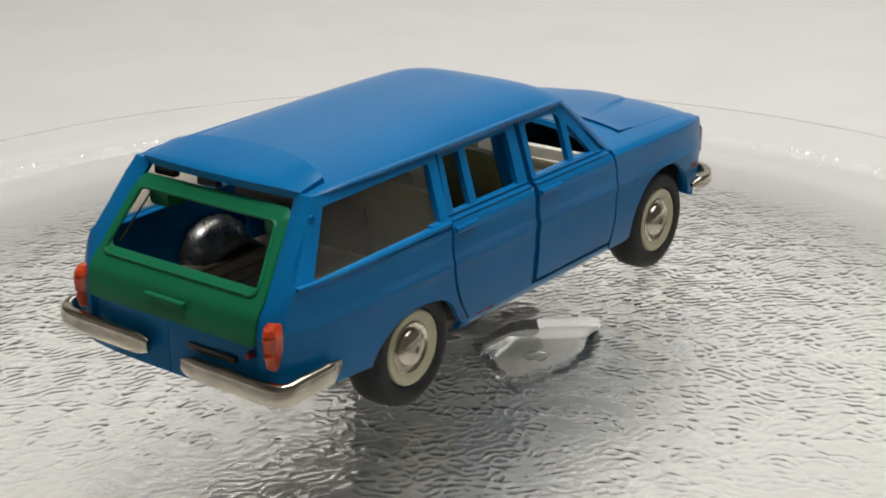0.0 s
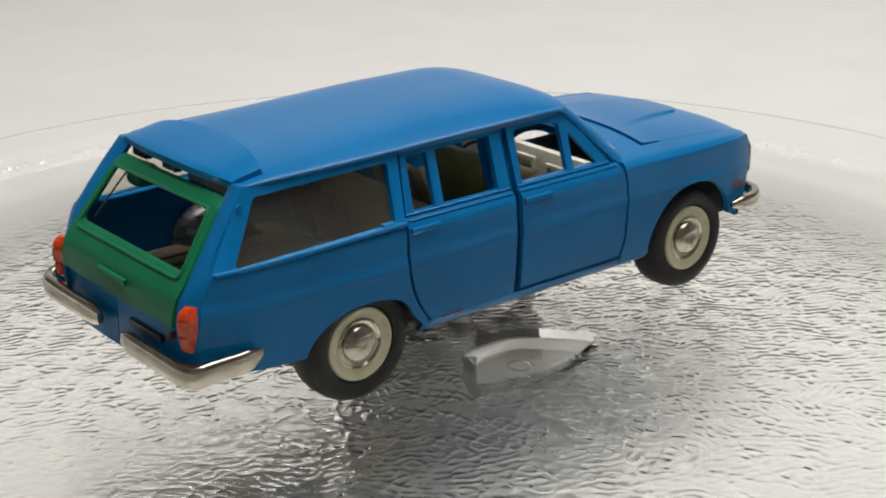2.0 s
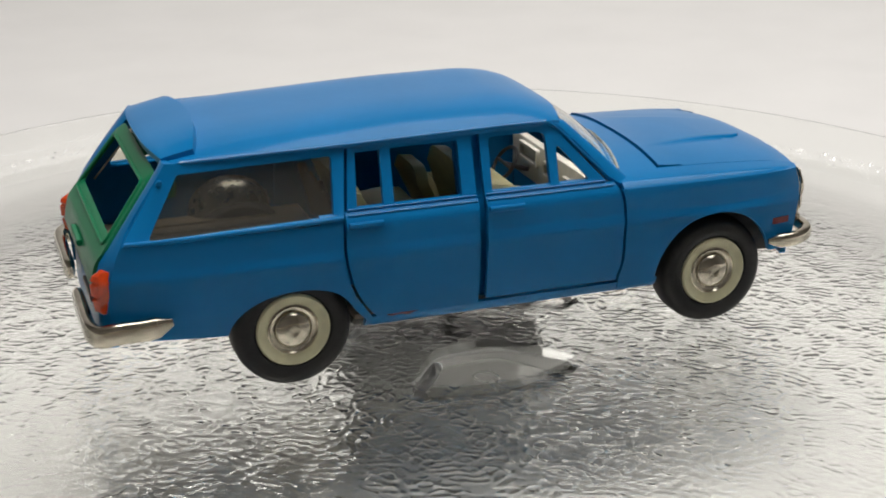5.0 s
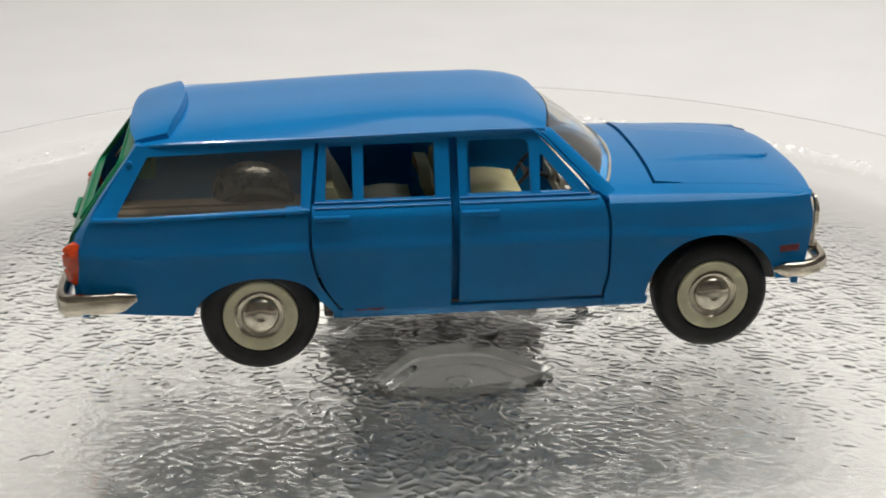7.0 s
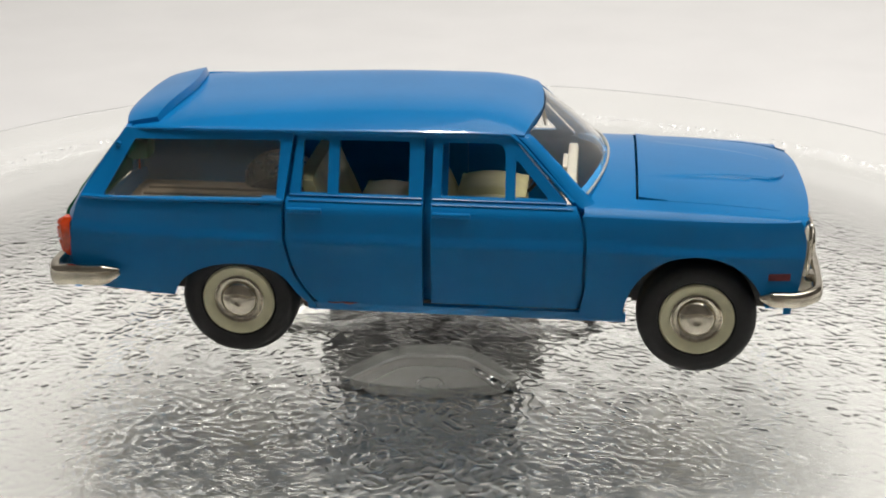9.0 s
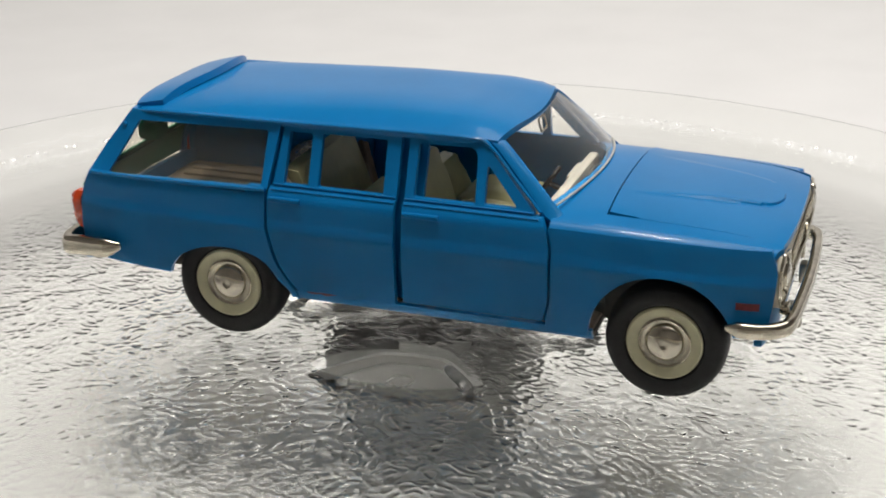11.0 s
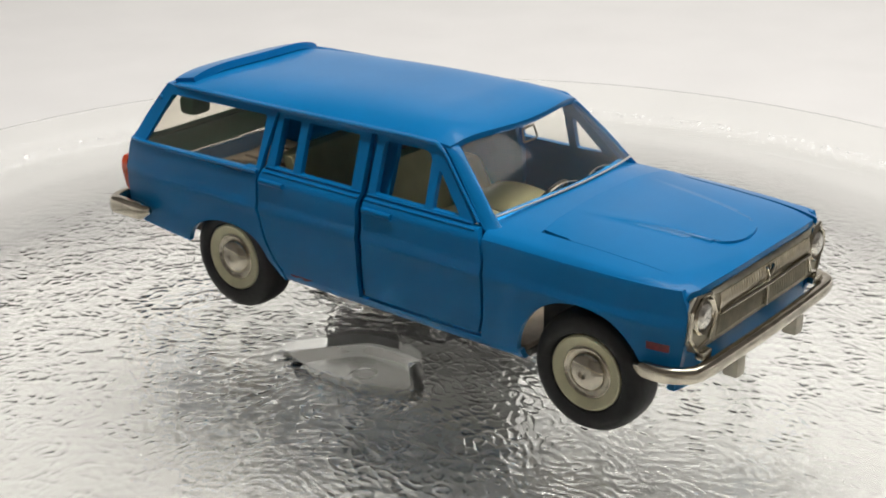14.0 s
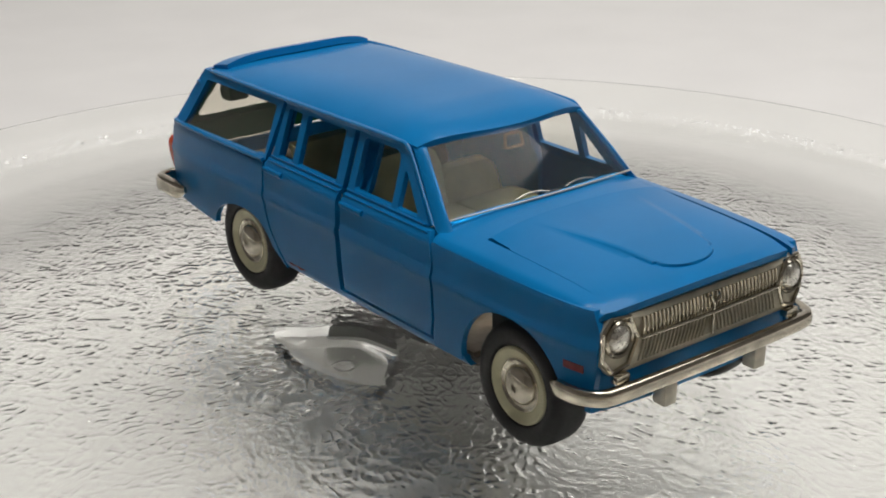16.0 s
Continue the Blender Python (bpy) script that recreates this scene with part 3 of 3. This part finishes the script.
def door(name, s, front):
    label = ("front" if front else "rear") + " door panel with open window"
    bm = bmesh.new()
    inward = lambda q: (0, -s * IN, 0)
    out = 0.0
    if front:
        sheet(bm, lambda u, v: (lambda z: (lerp(27.95, fender_seam(z), u), s * (side_y(30, z) + out), z))(lerp(9.6, 24.4, v)), steps(0, 1, 12), steps(0, 1, 18), inward)
        ring(bm, rounded([(27.95, 24.4), (38.75, 24.4), (38.75, 33.2), (27.95, 33.2)], [0.05, 0.05, 0.05, 0.4]), rounded([(29.2, 24.95), (38.1, 24.95), (37.9, 32.3), (29.3, 32.2)], [0.5, 0.3, 1.6, 0.7]), flank(s, 0.15), (0, -s * IN, 0))
        ring(bm, rounded([(38.75, 24.4), (46.9, 24.4), (38.75, 33.2)], [0.05, 0.3, 0.05]), rounded([(39.4, 25.0), (44.2, 25.0), (39.4, 30.4)], 0.3), flank(s, 0.15), (0, -s * IN, 0))
    else:
        sheet(bm, lambda u, v: (lambda z: (lerp(door_rear(z), 26.75, u), s * (side_y(20, z) + out), z))(lerp(9.0, 24.4, v)), steps(0, 1, 12), steps(0, 1, 18), inward)
        ring(bm, rounded([(8.0, 24.4), (14.1, 24.4), (14.1, 33.0), (9.0, 33.0)], 0.05), rounded([(9.5, 24.8), (13.3, 24.8), (13.4, 32.0), (9.9, 32.0)], 0.3), flank(s, 0.15), (0, -s * IN, 0))
        ring(bm, rounded([(14.1, 24.4), (26.75, 24.4), (26.75, 33.1), (14.1, 33.1)], [0.05, 0.05, 0.4, 0.05]), rounded([(14.8, 24.8), (24.7, 24.8), (24.7, 32.2), (14.9, 32.1)], 0.35), flank(s, 0.15), (0, -s * IN, 0))
    d = part(name, bm, BLUE, CAR, label)
    # pull handle below the belt line
    x0, x1 = (28.2, 33.4) if front else (7.9, 12.7)
    bm = bmesh.new()
    y = s * (side_y(20, 22.9) + 0.15)
    tube(bm, [(lerp(x0, x1, t), y, 22.9) for t in steps(0, 1, 8)], lambda t: (0.32, 0.42), 8, power=3)
    part("door_handle", bm, BLUE, d)
    # belt moulding
    bm = bmesh.new()
    xa, xb = (28.1, 47.4) if front else (8.0, 26.6)
    tube(bm, [(lerp(xa, xb, t), s * (side_y(20, 24.2) + 0.05), 24.15) for t in steps(0, 1, 8)], (0.2, 0.17), 8)
    part("belt_moulding", bm, EDGE, d)
    bm = bmesh.new()
    tube(bm, [(lerp(xa, xb - (1.0 if front else 0), t), s * (side_y(20, 24.75) + 0.02), 24.75) for t in steps(0, 1, 8)], (0.16, 0.13), 8)
    part("window_sill", bm, EDGE, d)
    return d


def scoop_half(x):
    """Half the width of the bonnet's raised middle."""
    t = (x - 57.0) / 20.6
    w = lerp(9.2, 4.9, min(1, max(0, t)))
    if t > 0.88:
        w = 4.9 * math.sqrt(max(0.0, 1 - ((t - 0.88) / 0.12) ** 2)) + 0.02
    return w if t <= 1 else 0.02


def bonnet():
    """The bonnet; its lines of points follow the edge of the raised middle, which fades out towards the screen."""
    bm = bmesh.new()
    shape = [-1, -0.975, -0.95, -0.85, -0.5, 0, 0.5, 0.85, 0.95, 0.975, 1]

    def f(x, k):
        w = scoop_half(x)
        n = len(shape)
        t = min(1.0, max(0.0, (x - 57.0) / 20.6))
        rise = 0.34 * min(1.0, (t / 0.6) ** 1.3) if t < 1 else 0.0
        if 0 <= k < n:
            y, h = w * shape[k], rise * min(1.0, (1 - abs(shape[k])) / 0.05) ** 0.8
        elif k < 0:
            y, h = lerp(-w, -15.45 if x < 60.5 else -15.72, (-k / 8)), 0.0
        else:
            y, h = lerp(w, 15.05, (k - n + 1) / 8), 0.0
        return x - 0.9 * (abs(y) / 15.5) ** 3 * max(0, (x - 74) / 6), y, top_z(x, y) + h + 0.04 + 0.3 * max(0.0, 1 - (x - 56) / 5) ** 2
    xs = sorted(steps(56.3, 80.3, 40) + steps(74.8, 77.7, 14))
    sheet(bm, f, xs, list(range(-8, len(shape) + 8)), lambda q: (0, 0, -0.9))
    part("bonnet", bm, BLUE, CAR, "bonnet with a raised middle", sharp=50)


body_shell()
for SIDE in (-1, 1):
    door("front_door", SIDE, True)
    door("rear_door", SIDE, False)
bonnet()


def tailgate():
    def lift(y, z):
        return gate_x(z) - 0.12, y, z
    bm = bmesh.new()
    ring(bm, rounded([(-15.1, 21.4), (15.1, 21.4), (13.3, 30.8), (-13.3, 30.8)], [0.05, 0.05, 1.5, 1.5]), rounded([(-13.6, 22.4), (13.6, 22.4), (11.9, 29.7), (-11.9, 29.7)], 1.0), lift, (0.9, 0, 0.5))
    sheet(bm, lambda y, z: lift(y * lerp(0.985, 1, (z - 16.9) / 4.5), z), steps(-15.1, 15.1, 16), steps(16.7, 21.4, 8), lambda q: (0.9, 0, 0.2))
    # raised rim round the opening
    loop = [lift(p[0], p[1]) for p in rounded([(-13.8, 22.2), (13.8, 22.2), (12.1, 29.9), (-12.1, 29.9)], 1.1, 6)]
    tube(bm, [Vector(q) + Vector((-0.05, 0, 0)) for q in loop + loop[:1]], (0.28, 0.28), 6, (1, 0, 0.6))
    g = part("tailgate", bm, GREEN, CAR, "matt green tailgate with an open window")
    bm = bmesh.new()
    tube(bm, [(gate_x(19.3) - 0.45, lerp(3.6, -3.4, t), 19.3) for t in steps(0, 1, 6)], (0.4, 0.45), 8, power=3)
    part("gate_handle", bm, GREEN, g)
    for y in (10.4, -10.4):
        bm = bmesh.new()
        box(bm, (-17.0, y - 2.0, 27.0), (-13.6, y + 2.0, 30.0), 0.9)
        part("hinge", bm, GREEN, g)
    bm = bmesh.new()
    tube(bm, [(-21.5, 13.3, 23.0), (-15.6, 11.2, 30.6)], (0.14, 0.14), 6)
    part("gas_strut", bm, STEEL, g, "thin steel strut")


def tail_lamp(s):
    """A lens that narrows to its foot, with an upright ridge and two cross grooves."""
    bm = bmesh.new()
    rows = [(14.0, 0.45, 0.2), (14.5, 0.62, 0.9), (16.1, 1.0, 1.2), (16.4, 1.06, 0.9), (16.7, 1.12, 1.25), (18.2, 1.3, 1.3), (18.5, 1.27, 1.0), (18.8, 1.24, 1.25), (19.4, 1.02, 1.0), (19.9, 0.7, 0.2)]
    sheet(bm, lambda v, k: (-25.0 - rows[k][2] * (1.15 - 0.75 * abs(v) ** 1.5), s * (17.0 + 0.86 * rows[k][1] * v), rows[k][0]), steps(-1, 1, 10), list(range(len(rows))), lambda q: (1.3, 0, 0))
    part("tail_lamp", bm, AMBER, CAR, "orange plastic tail lamp", sharp=25)


def rear_bumper(s):
    inner, low = (-3.4, 11.9) if s < 0 else (2.7, 12.8)
    bm = bmesh.new()
    pts = [(-16.6, s * 20.25, 12.9), (-19.5, s * 20.5, 12.4), (-23.6, s * 20.4, low + 0.4), (-25.9, s * 19.8, low), (-26.8, s * 18.0, low), (-27.0, s * 15.5, low), (-27.0, (s * 16 + inner) / 2, low), (-27.0, inner, low)]
    tube(bm, smooth_path(pts, 6), lambda t: (0.85 * min(1, 0.35 + t * 6, 0.5 + (1 - t) * 12), 1.5 * min(1, 0.35 + t * 6, 0.6 + (1 - t) * 12)), 18, power=3.2)
    part("rear_bumper", bm, CHROME, CAR, "worn chrome bumper half")


def front_bumper():
    bm = bmesh.new()
    half = [(73.3, -19.95, 12.7), (75.5, -20.4, 12.8), (78.0, -20.2, 12.85), (80.3, -19.0, 13.0), (81.3, -16.8, 13.15), (81.8, -9, 13.35)]
    pts = half + [(82.0, 0, 13.45)] + [(x, -y, z) for x, y, z in reversed(half)]
    tube(bm, smooth_path(pts, 6), lambda t: (0.8 * min(1, 0.35 + min(t, 1 - t) * 11), 1.1 * min(1, 0.35 + min(t, 1 - t) * 11)), 18, power=2.8)
    b = part("front_bumper", bm, CHROME, CAR, "chrome bumper")
    for y in (-8.2, 8.2):
        bm = bmesh.new()
        box(bm, (79.8, y - 1.1, 9.2), (82.0, y + 1.1, 12.3), 0.4)
        part("bumper_bracket", bm, STEEL, b)
    return b


def wheel(x, s):
    w = new("wheel")
    w.parent, w.location = CAR, Vector((x, s * 15.6, 8.4)) * U
    bm = bmesh.new()
    prof = [(5.25, 2.3), (5.55, 2.75), (6.3, 2.95), (7.3, 2.85), (7.9, 2.45), (8.25, 1.8), (8.4, 0.9), (8.4, -0.9), (8.25, -1.8), (7.8, -2.5), (6.5, -2.8), (5.0, -2.4)]
    lathe(bm, [(r, s * h) for r, h in prof], 48, closed=True)
    part("tyre", bm, RUBBER, w, "black rubber tyre")
    bm = bmesh.new()
    lathe(bm, [(r, s * h) for r, h in [(5.25, 2.2), (5.23, 2.62), (5.0, 2.8), (4.5, 2.6), (3.95, 2.35), (3.6, 2.3), (3.5, 1.2), (0.05, 1.0), (0.05, -1.5), (5.0, -1.5)]], 40)
    part("rim", bm, CREAM, w, "cream plastic rim")
    bm = bmesh.new()
    lathe(bm, [(r, s * h) for r, h in [(3.62, 1.9), (3.62, 2.4), (3.45, 2.5), (3.2, 2.25), (2.75, 2.2), (2.6, 2.6), (2.2, 2.95), (1.6, 3.25), (0.8, 3.4), (0.55, 3.38), (0.5, 3.1), (0.02, 3.05)]], 40)
    part("hubcap", bm, CHROME, w, "domed chrome hubcap")


def headlamp(s, front):
    """A round lamp in its chrome surround."""
    bm = bmesh.new()
    lathe(bm, [(2.5, -1.0), (2.5, 0.1), (2.3, 0.35), (2.0, 0.15)], 32)
    for v in bm.verts:
        v.co = Vector((v.co.y + 80.0, s * 15.5 + v.co.x * 0.9, 19.6 + v.co.z))
    ob = part("headlight", bm, CHROME, front, "round headlight in a chrome surround")
    bm = bmesh.new()
    lathe(bm, [(1.85, -0.1), (1.6, 0.3), (1.2, 0.55), (0.7, 0.7), (0.02, 0.75)], 32)
    for v in bm.verts:
        v.co = Vector((v.co.y + 80.0, s * 15.5 + v.co.x * 0.9, 19.6 + v.co.z))
    part("lens", bm, LENS, ob)


def grille():
    bm = bmesh.new()
    def lift(y, z):
        return 80.5 - 1.0 * (abs(y) / 18) ** 2.5, y, z
    outer = [(-17.9, 16.4), (-16.6, 14.9), (16.6, 14.9), (17.9, 16.4), (17.9, 20.6), (16.6, 22.2), (-16.6, 22.2), (-17.9, 20.6)]
    inner = [(-12.4, 17.4), (-11.4, 15.9), (11.4, 15.9), (12.4, 17.4), (12.9, 19.6), (11.8, 21.6), (-11.8, 21.6), (-12.9, 19.6)]
    ring(bm, rounded(outer, 0.4), rounded(inner, 0.25), lift, (-1.0, 0, 0))
    g = part("grille", bm, GRILLE, CAR, "worn chrome grille with fine upright bars")
    bm = bmesh.new()
    sheet(bm, lambda y, z: (80.05, y, z), steps(-12.9, 12.9, 2), steps(15.6, 21.6, 2), lambda q: (-0.3, 0, 0))
    part("grille_backing", bm, GRILLE, g)
    # fine upright bars above the rail, slanting ones below it
    for i in range(37):
        y = -11.9 + 23.8 * i / 36
        bm = bmesh.new()
        tube(bm, [(80.25, y, 19.1), (80.5, y, 20.3), (80.25, y, 21.6)], (0.24, 0.15), 6, (0, 1, 0))
        part("grille_bar", bm, CHROME, g)
        bm = bmesh.new()
        lean = 0.9 if y < 0 else -0.9
        tube(bm, [(80.1, y - lean * 0.5, 15.9), (80.25, y, 17.5), (80.1, y + lean * 0.5, 19.0)], (0.2, 0.12), 6, (0, 1, 0))
        part("grille_slat", bm, GRILLE, g)
    bm = bmesh.new()
    tube(bm, [(80.6, -12.4, 19.1), (80.9, 0, 19.1), (80.6, 12.4, 19.1)], (0.3, 0.22), 8)
    part("grille_rail", bm, CHROME, g)
    bm = bmesh.new()
    for sy in (-1, 1):
        tube(bm, [(80.9, sy * 0.9, 21.5), (80.9, 0, 20.0)], (0.18, 0.22), 6, (1, 0, 0))
    part("emblem", bm, CHROME, g, "small chrome vee emblem")
    bm = bmesh.new()
    tube(bm, [(80.75, 0, 20.0), (80.7, 0, 16.1)], (0.2, 0.25), 6, (1, 0, 0))
    part("centre_bar", bm, CHROME, g)
    for s in (-1, 1):
        headlamp(s, g)
        bm = bmesh.new()
        hexa = rounded([(s * a, b) for a, b in ((17.8, 17.1), (17.8, 20.7), (16.6, 22.35), (14.0, 22.2), (12.7, 19.2), (14.0, 16.0), (16.4, 15.2))], 0.3)
        tube(bm, [Vector(lift(a, b)) + Vector((0.1, 0, 0)) for a, b in hexa + hexa[:1]], (0.3, 0.28), 6, (1, 0, 0))
        part("lamp_bezel", bm, CHROME, g)
        bm = bmesh.new()
        box(bm, (79.6, s * 15.4 - 1.1, 14.0), (80.9, s * 15.4 + 1.1, 15.2), 0.25)
        part("side_light", bm, CHROME, g)


def windscreen():
    def f(v, u):
        x0, z0 = 49.0 + 3.0 * (1 - v * v), 25.6 + 1.15 * (1 - v * v)
        x1, z1 = 40.9 + 1.8 * (1 - v * v), 33.2 + 0.75 * (1 - v * v)
        return lerp(x0, x1, u) + 0.5 * math.sin(math.pi * u), lerp(16.9, 14.4, u) * v, lerp(z0, z1, u)
    bm = bmesh.new()
    sheet(bm, f, steps(-1, 1, 20), steps(0, 1, 8), lambda q: (-0.4, 0, -0.3))
    ws = part("windscreen", bm, WINDOW, CAR, "clear plastic windscreen")
    ws.visible_shadow = False
    # moulded strip and wipers along the foot
    for v0, v1 in ((-0.42, -0.08), (0.1, 0.46)):
        bm = bmesh.new()
        pts = [Vector(f(lerp(v0, v1, t), 0.05 + 0.045 * math.sin(math.pi * t))) + Vector((0.16, 0, 0.14)) for t in steps(0, 1, 6)]
        tube(bm, pts, (0.11, 0.11), 6)
        part("wiper", bm, STEEL, ws, "thin grey wiper")
    bm = bmesh.new()
    tube(bm, [Vector(f(v, 0.0)) + Vector((0.1, 0, 0.1)) for v in steps(-0.98, 0.98, 20)], (0.2, 0.15), 6)
    part("screen_seal", bm, DASH, ws)
    for s in (-1, 1):
        bm = bmesh.new()
        sheet(bm, lambda x, v: ((lambda z: (lerp(lerp(-19.2, -14.4, v), lerp(6.4, 6.9, v), x), s * (side_y(0, z) - 0.75), z))(lerp(23.2, 32.1, v))), steps(0, 1, 6), steps(0, 1, 4), lambda q: (0, -s * 0.35, 0))
        q = part("quarter_window", bm, SIDE_WINDOW, CAR, "clear plastic side window")
        q.visible_shadow = False


def seat(name, lo, hi, y0, y1, lean, deep, stuff, droop):
    st = new(name)
    st.parent = CAR
    bm = bmesh.new()
    x0, x1 = lo
    sheet(bm, lambda u, v: (lerp(x0, x1, u), lerp(y0, y1, v), deep + 1.3 * math.sin(math.pi * u) ** 0.6 * math.sin(math.pi * min(1, max(0, v))) ** 0.25), steps(0, 1, 10), steps(0, 1, 10), lambda q: (0, 0, 11.0 - q.z))
    part("cushion", bm, stuff, st)
    bm = bmesh.new()
    top = hi
    sheet(bm, lambda u, v: (x0 + 0.8 - lean * u + 1.0 * math.sin(math.pi * v) ** 0.3 * math.sin(math.pi * min(1, u + 0.1)) ** 0.4, lerp(y0, y1, v), lerp(12.0, top - droop * abs(2 * v - 1) ** 6, u)), steps(0, 1, 10), steps(0, 1, 12), lambda q: (-1.9, 0, 0.2))
    part("backrest", bm, stuff, st)
    tagged(st, "beige plastic seat" if stuff is SEATP else "dark brown plastic seat")


def interior():
    bm = bmesh.new()
    box(bm, (-24, -17.4, 13.4), (10, 17.4, 14.4), 0.2)
    load = part("load_floor", bm, FLOORP, CAR, "ribbed brown plastic load floor")
    for i in range(9):
        y = -13.2 + 3.3 * i
        bm = bmesh.new()
        box(bm, (-22, y - 0.5, 14.3), (4, y + 0.5, 14.8), 0.15)
        part("floor_rib", bm, FLOORP, load)
    bm = bmesh.new()
    box(bm, (9, -17.2, 8.2), (55, 17.2, 9.0), 0.2)
    part("cabin_floor", bm, FLOORP, CAR)
    seat("rear_seat", (15.5, 23.0), 26.6, -15.6, 5.0, 5.5, 19.4, SEATP, 0.6)
    seat("front_seat", (30.8, 40.5), 28.0, -14.2, -1.0, 4.2, 19.4, SEATP, 3.0)
    seat("front_seat", (29.6, 40.0), 23.2, 0.2, 11.0, 4.2, 19.2, SEATP, 2.4)
    bm = bmesh.new()
    box(bm, (46.0, -15.4, 17.0), (47.6, 15.4, 23.6), 0.6)
    dash = part("dashboard", bm, DASH, CAR, "pale grey plastic dashboard")
    for y0, y1, z0, z1 in ((4.0, 11.0, 20.2, 23.0), (-3.0, 1.5, 19.6, 22.2), (-12.5, -5.5, 19.4, 21.8)):
        bm = bmesh.new()
        ring(bm, rounded([(y0, z0), (y1, z0), (y1, z1), (y0, z1)], 0.3), rounded([(y0 + 0.5, z0 + 0.5), (y1 - 0.5, z0 + 0.5), (y1 - 0.5, z1 - 0.5), (y0 + 0.5, z1 - 0.5)], 0.2), lambda a, b: (45.3, a, b), (0.8, 0, 0))
        part("dial_surround", bm, DASH, dash)
    bm = bmesh.new()
    n = 28
    tube(bm, [(41.5 + 1.6 * math.sin(2 * math.pi * i / n), 7.5 + 3.0 * math.cos(2 * math.pi * i / n), 20.4 + 2.4 * math.sin(2 * math.pi * i / n)) for i in range(n + 1)], (0.3, 0.3), 8, (1, 0, 0.4))
    tube(bm, [(41.5, 7.5, 20.4), (45.5, 7.5, 19.0)], (0.4, 0.4), 8)
    tube(bm, [(41.5, 4.6, 20.4), (41.5, 10.4, 20.4)], (0.3, 0.3), 8)
    part("steering_wheel", bm, BLACKP, CAR)
    # wheel housings beside the load floor
    for s, high in ((-1, 3.0), (1, 5.6)):
        bm = bmesh.new()
        sheet(bm, lambda a, v: (-0.8 + 6.6 * math.sqrt(1 - v * v) * math.cos(a), s * lerp(18.2, 13.6, v), 14.3 + high * math.sqrt(1 - v * v) * math.sin(a)), steps(0, math.pi, 20), [0, 0.3, 0.5, 0.7, 0.83, 0.92, 0.97, 0.995], lambda q: (0, 0, -0.4))
        part("wheel_housing", bm, HOUSING, CAR, "dull silver wheel housing")
    bm = bmesh.new()
    sheet(bm, lambda y, z: (lerp(11.2, 9.0, (z - 14.3) / 9) + 0.25 * math.sin(y * 1.9), y, z + 0.5 * math.sin(y * 1.3) * (z > 20)), steps(-2.0, 13.5, 16), steps(14.3, 22.5, 7), lambda q: (0.5, 0, 0))
    part("seat_back_panel", bm, DARKSEAT, CAR, "dark brown panel behind the rear seat")
    bm = bmesh.new()
    corners = rounded([(-1.4, 30.9), (1.8, 30.9), (1.6, 32.7), (-1.2, 32.7)], 0.3)
    tube(bm, [(42.6 - 0.3 * (z - 31.1), y, z) for y, z in corners + corners[:1]], (0.15, 0.15), 6, (1, 0, 0))
    tube(bm, [(42.1, 0.2, 32.6), (41.6, 0.2, 33.4)], (0.15, 0.15), 6, (0, 1, 0))
    part("rear_mirror", bm, STEEL, CAR)


def underside():
    bm = bmesh.new()
    box(bm, (9, -16.2, 6.9), (55, 16.2, 8.0), 0.3)
    box(bm, (-18, -12.0, 7.4), (10, 12.0, 9.2), 0.3)
    box(bm, (54, -12.0, 8.6), (77, 12.0, 10.5), 0.3)
    box(bm, (56, -15, 9.4), (78, 15, 18.5), 0.3)
    box(bm, (22, -4, 5.4), (48, 0, 6.8), 0.5)
    part("chassis", bm, CHASSIS, CAR, "bare metal chassis plate")
    for x in (0, 65.1):
        bm = bmesh.new()
        tube(bm, [(x, -15, 8.4), (x, 15, 8.4)], (0.7, 0.7), 10)
        part("axle", bm, STEEL, CAR)


tailgate()
tail_details()
for SIDE in (-1, 1):
    tail_lamp(SIDE)
    rear_bumper(SIDE)
    wheel(0.0, SIDE)
    wheel(65.1, SIDE)
front_bumper()
grille()
windscreen()
interior()
underside()


def motions():
    plate_rows, car_rows = [], []
    for i in range(33):
        t = i * 0.5
        turn = spin(t)
        plate_rows.append((t, turn @ pose(0, 0, PLATE_Z * U, 0, TIP, 0)))
        car_rows.append((t, turn @ pose(*[c * U for c in CAR_AT], 0, TIP, 0)))
    for ob in (PLATE, LINT, GLINT_GRAINS):
        walk(ob, plate_rows)
    walk(CAR, car_rows)


motions()
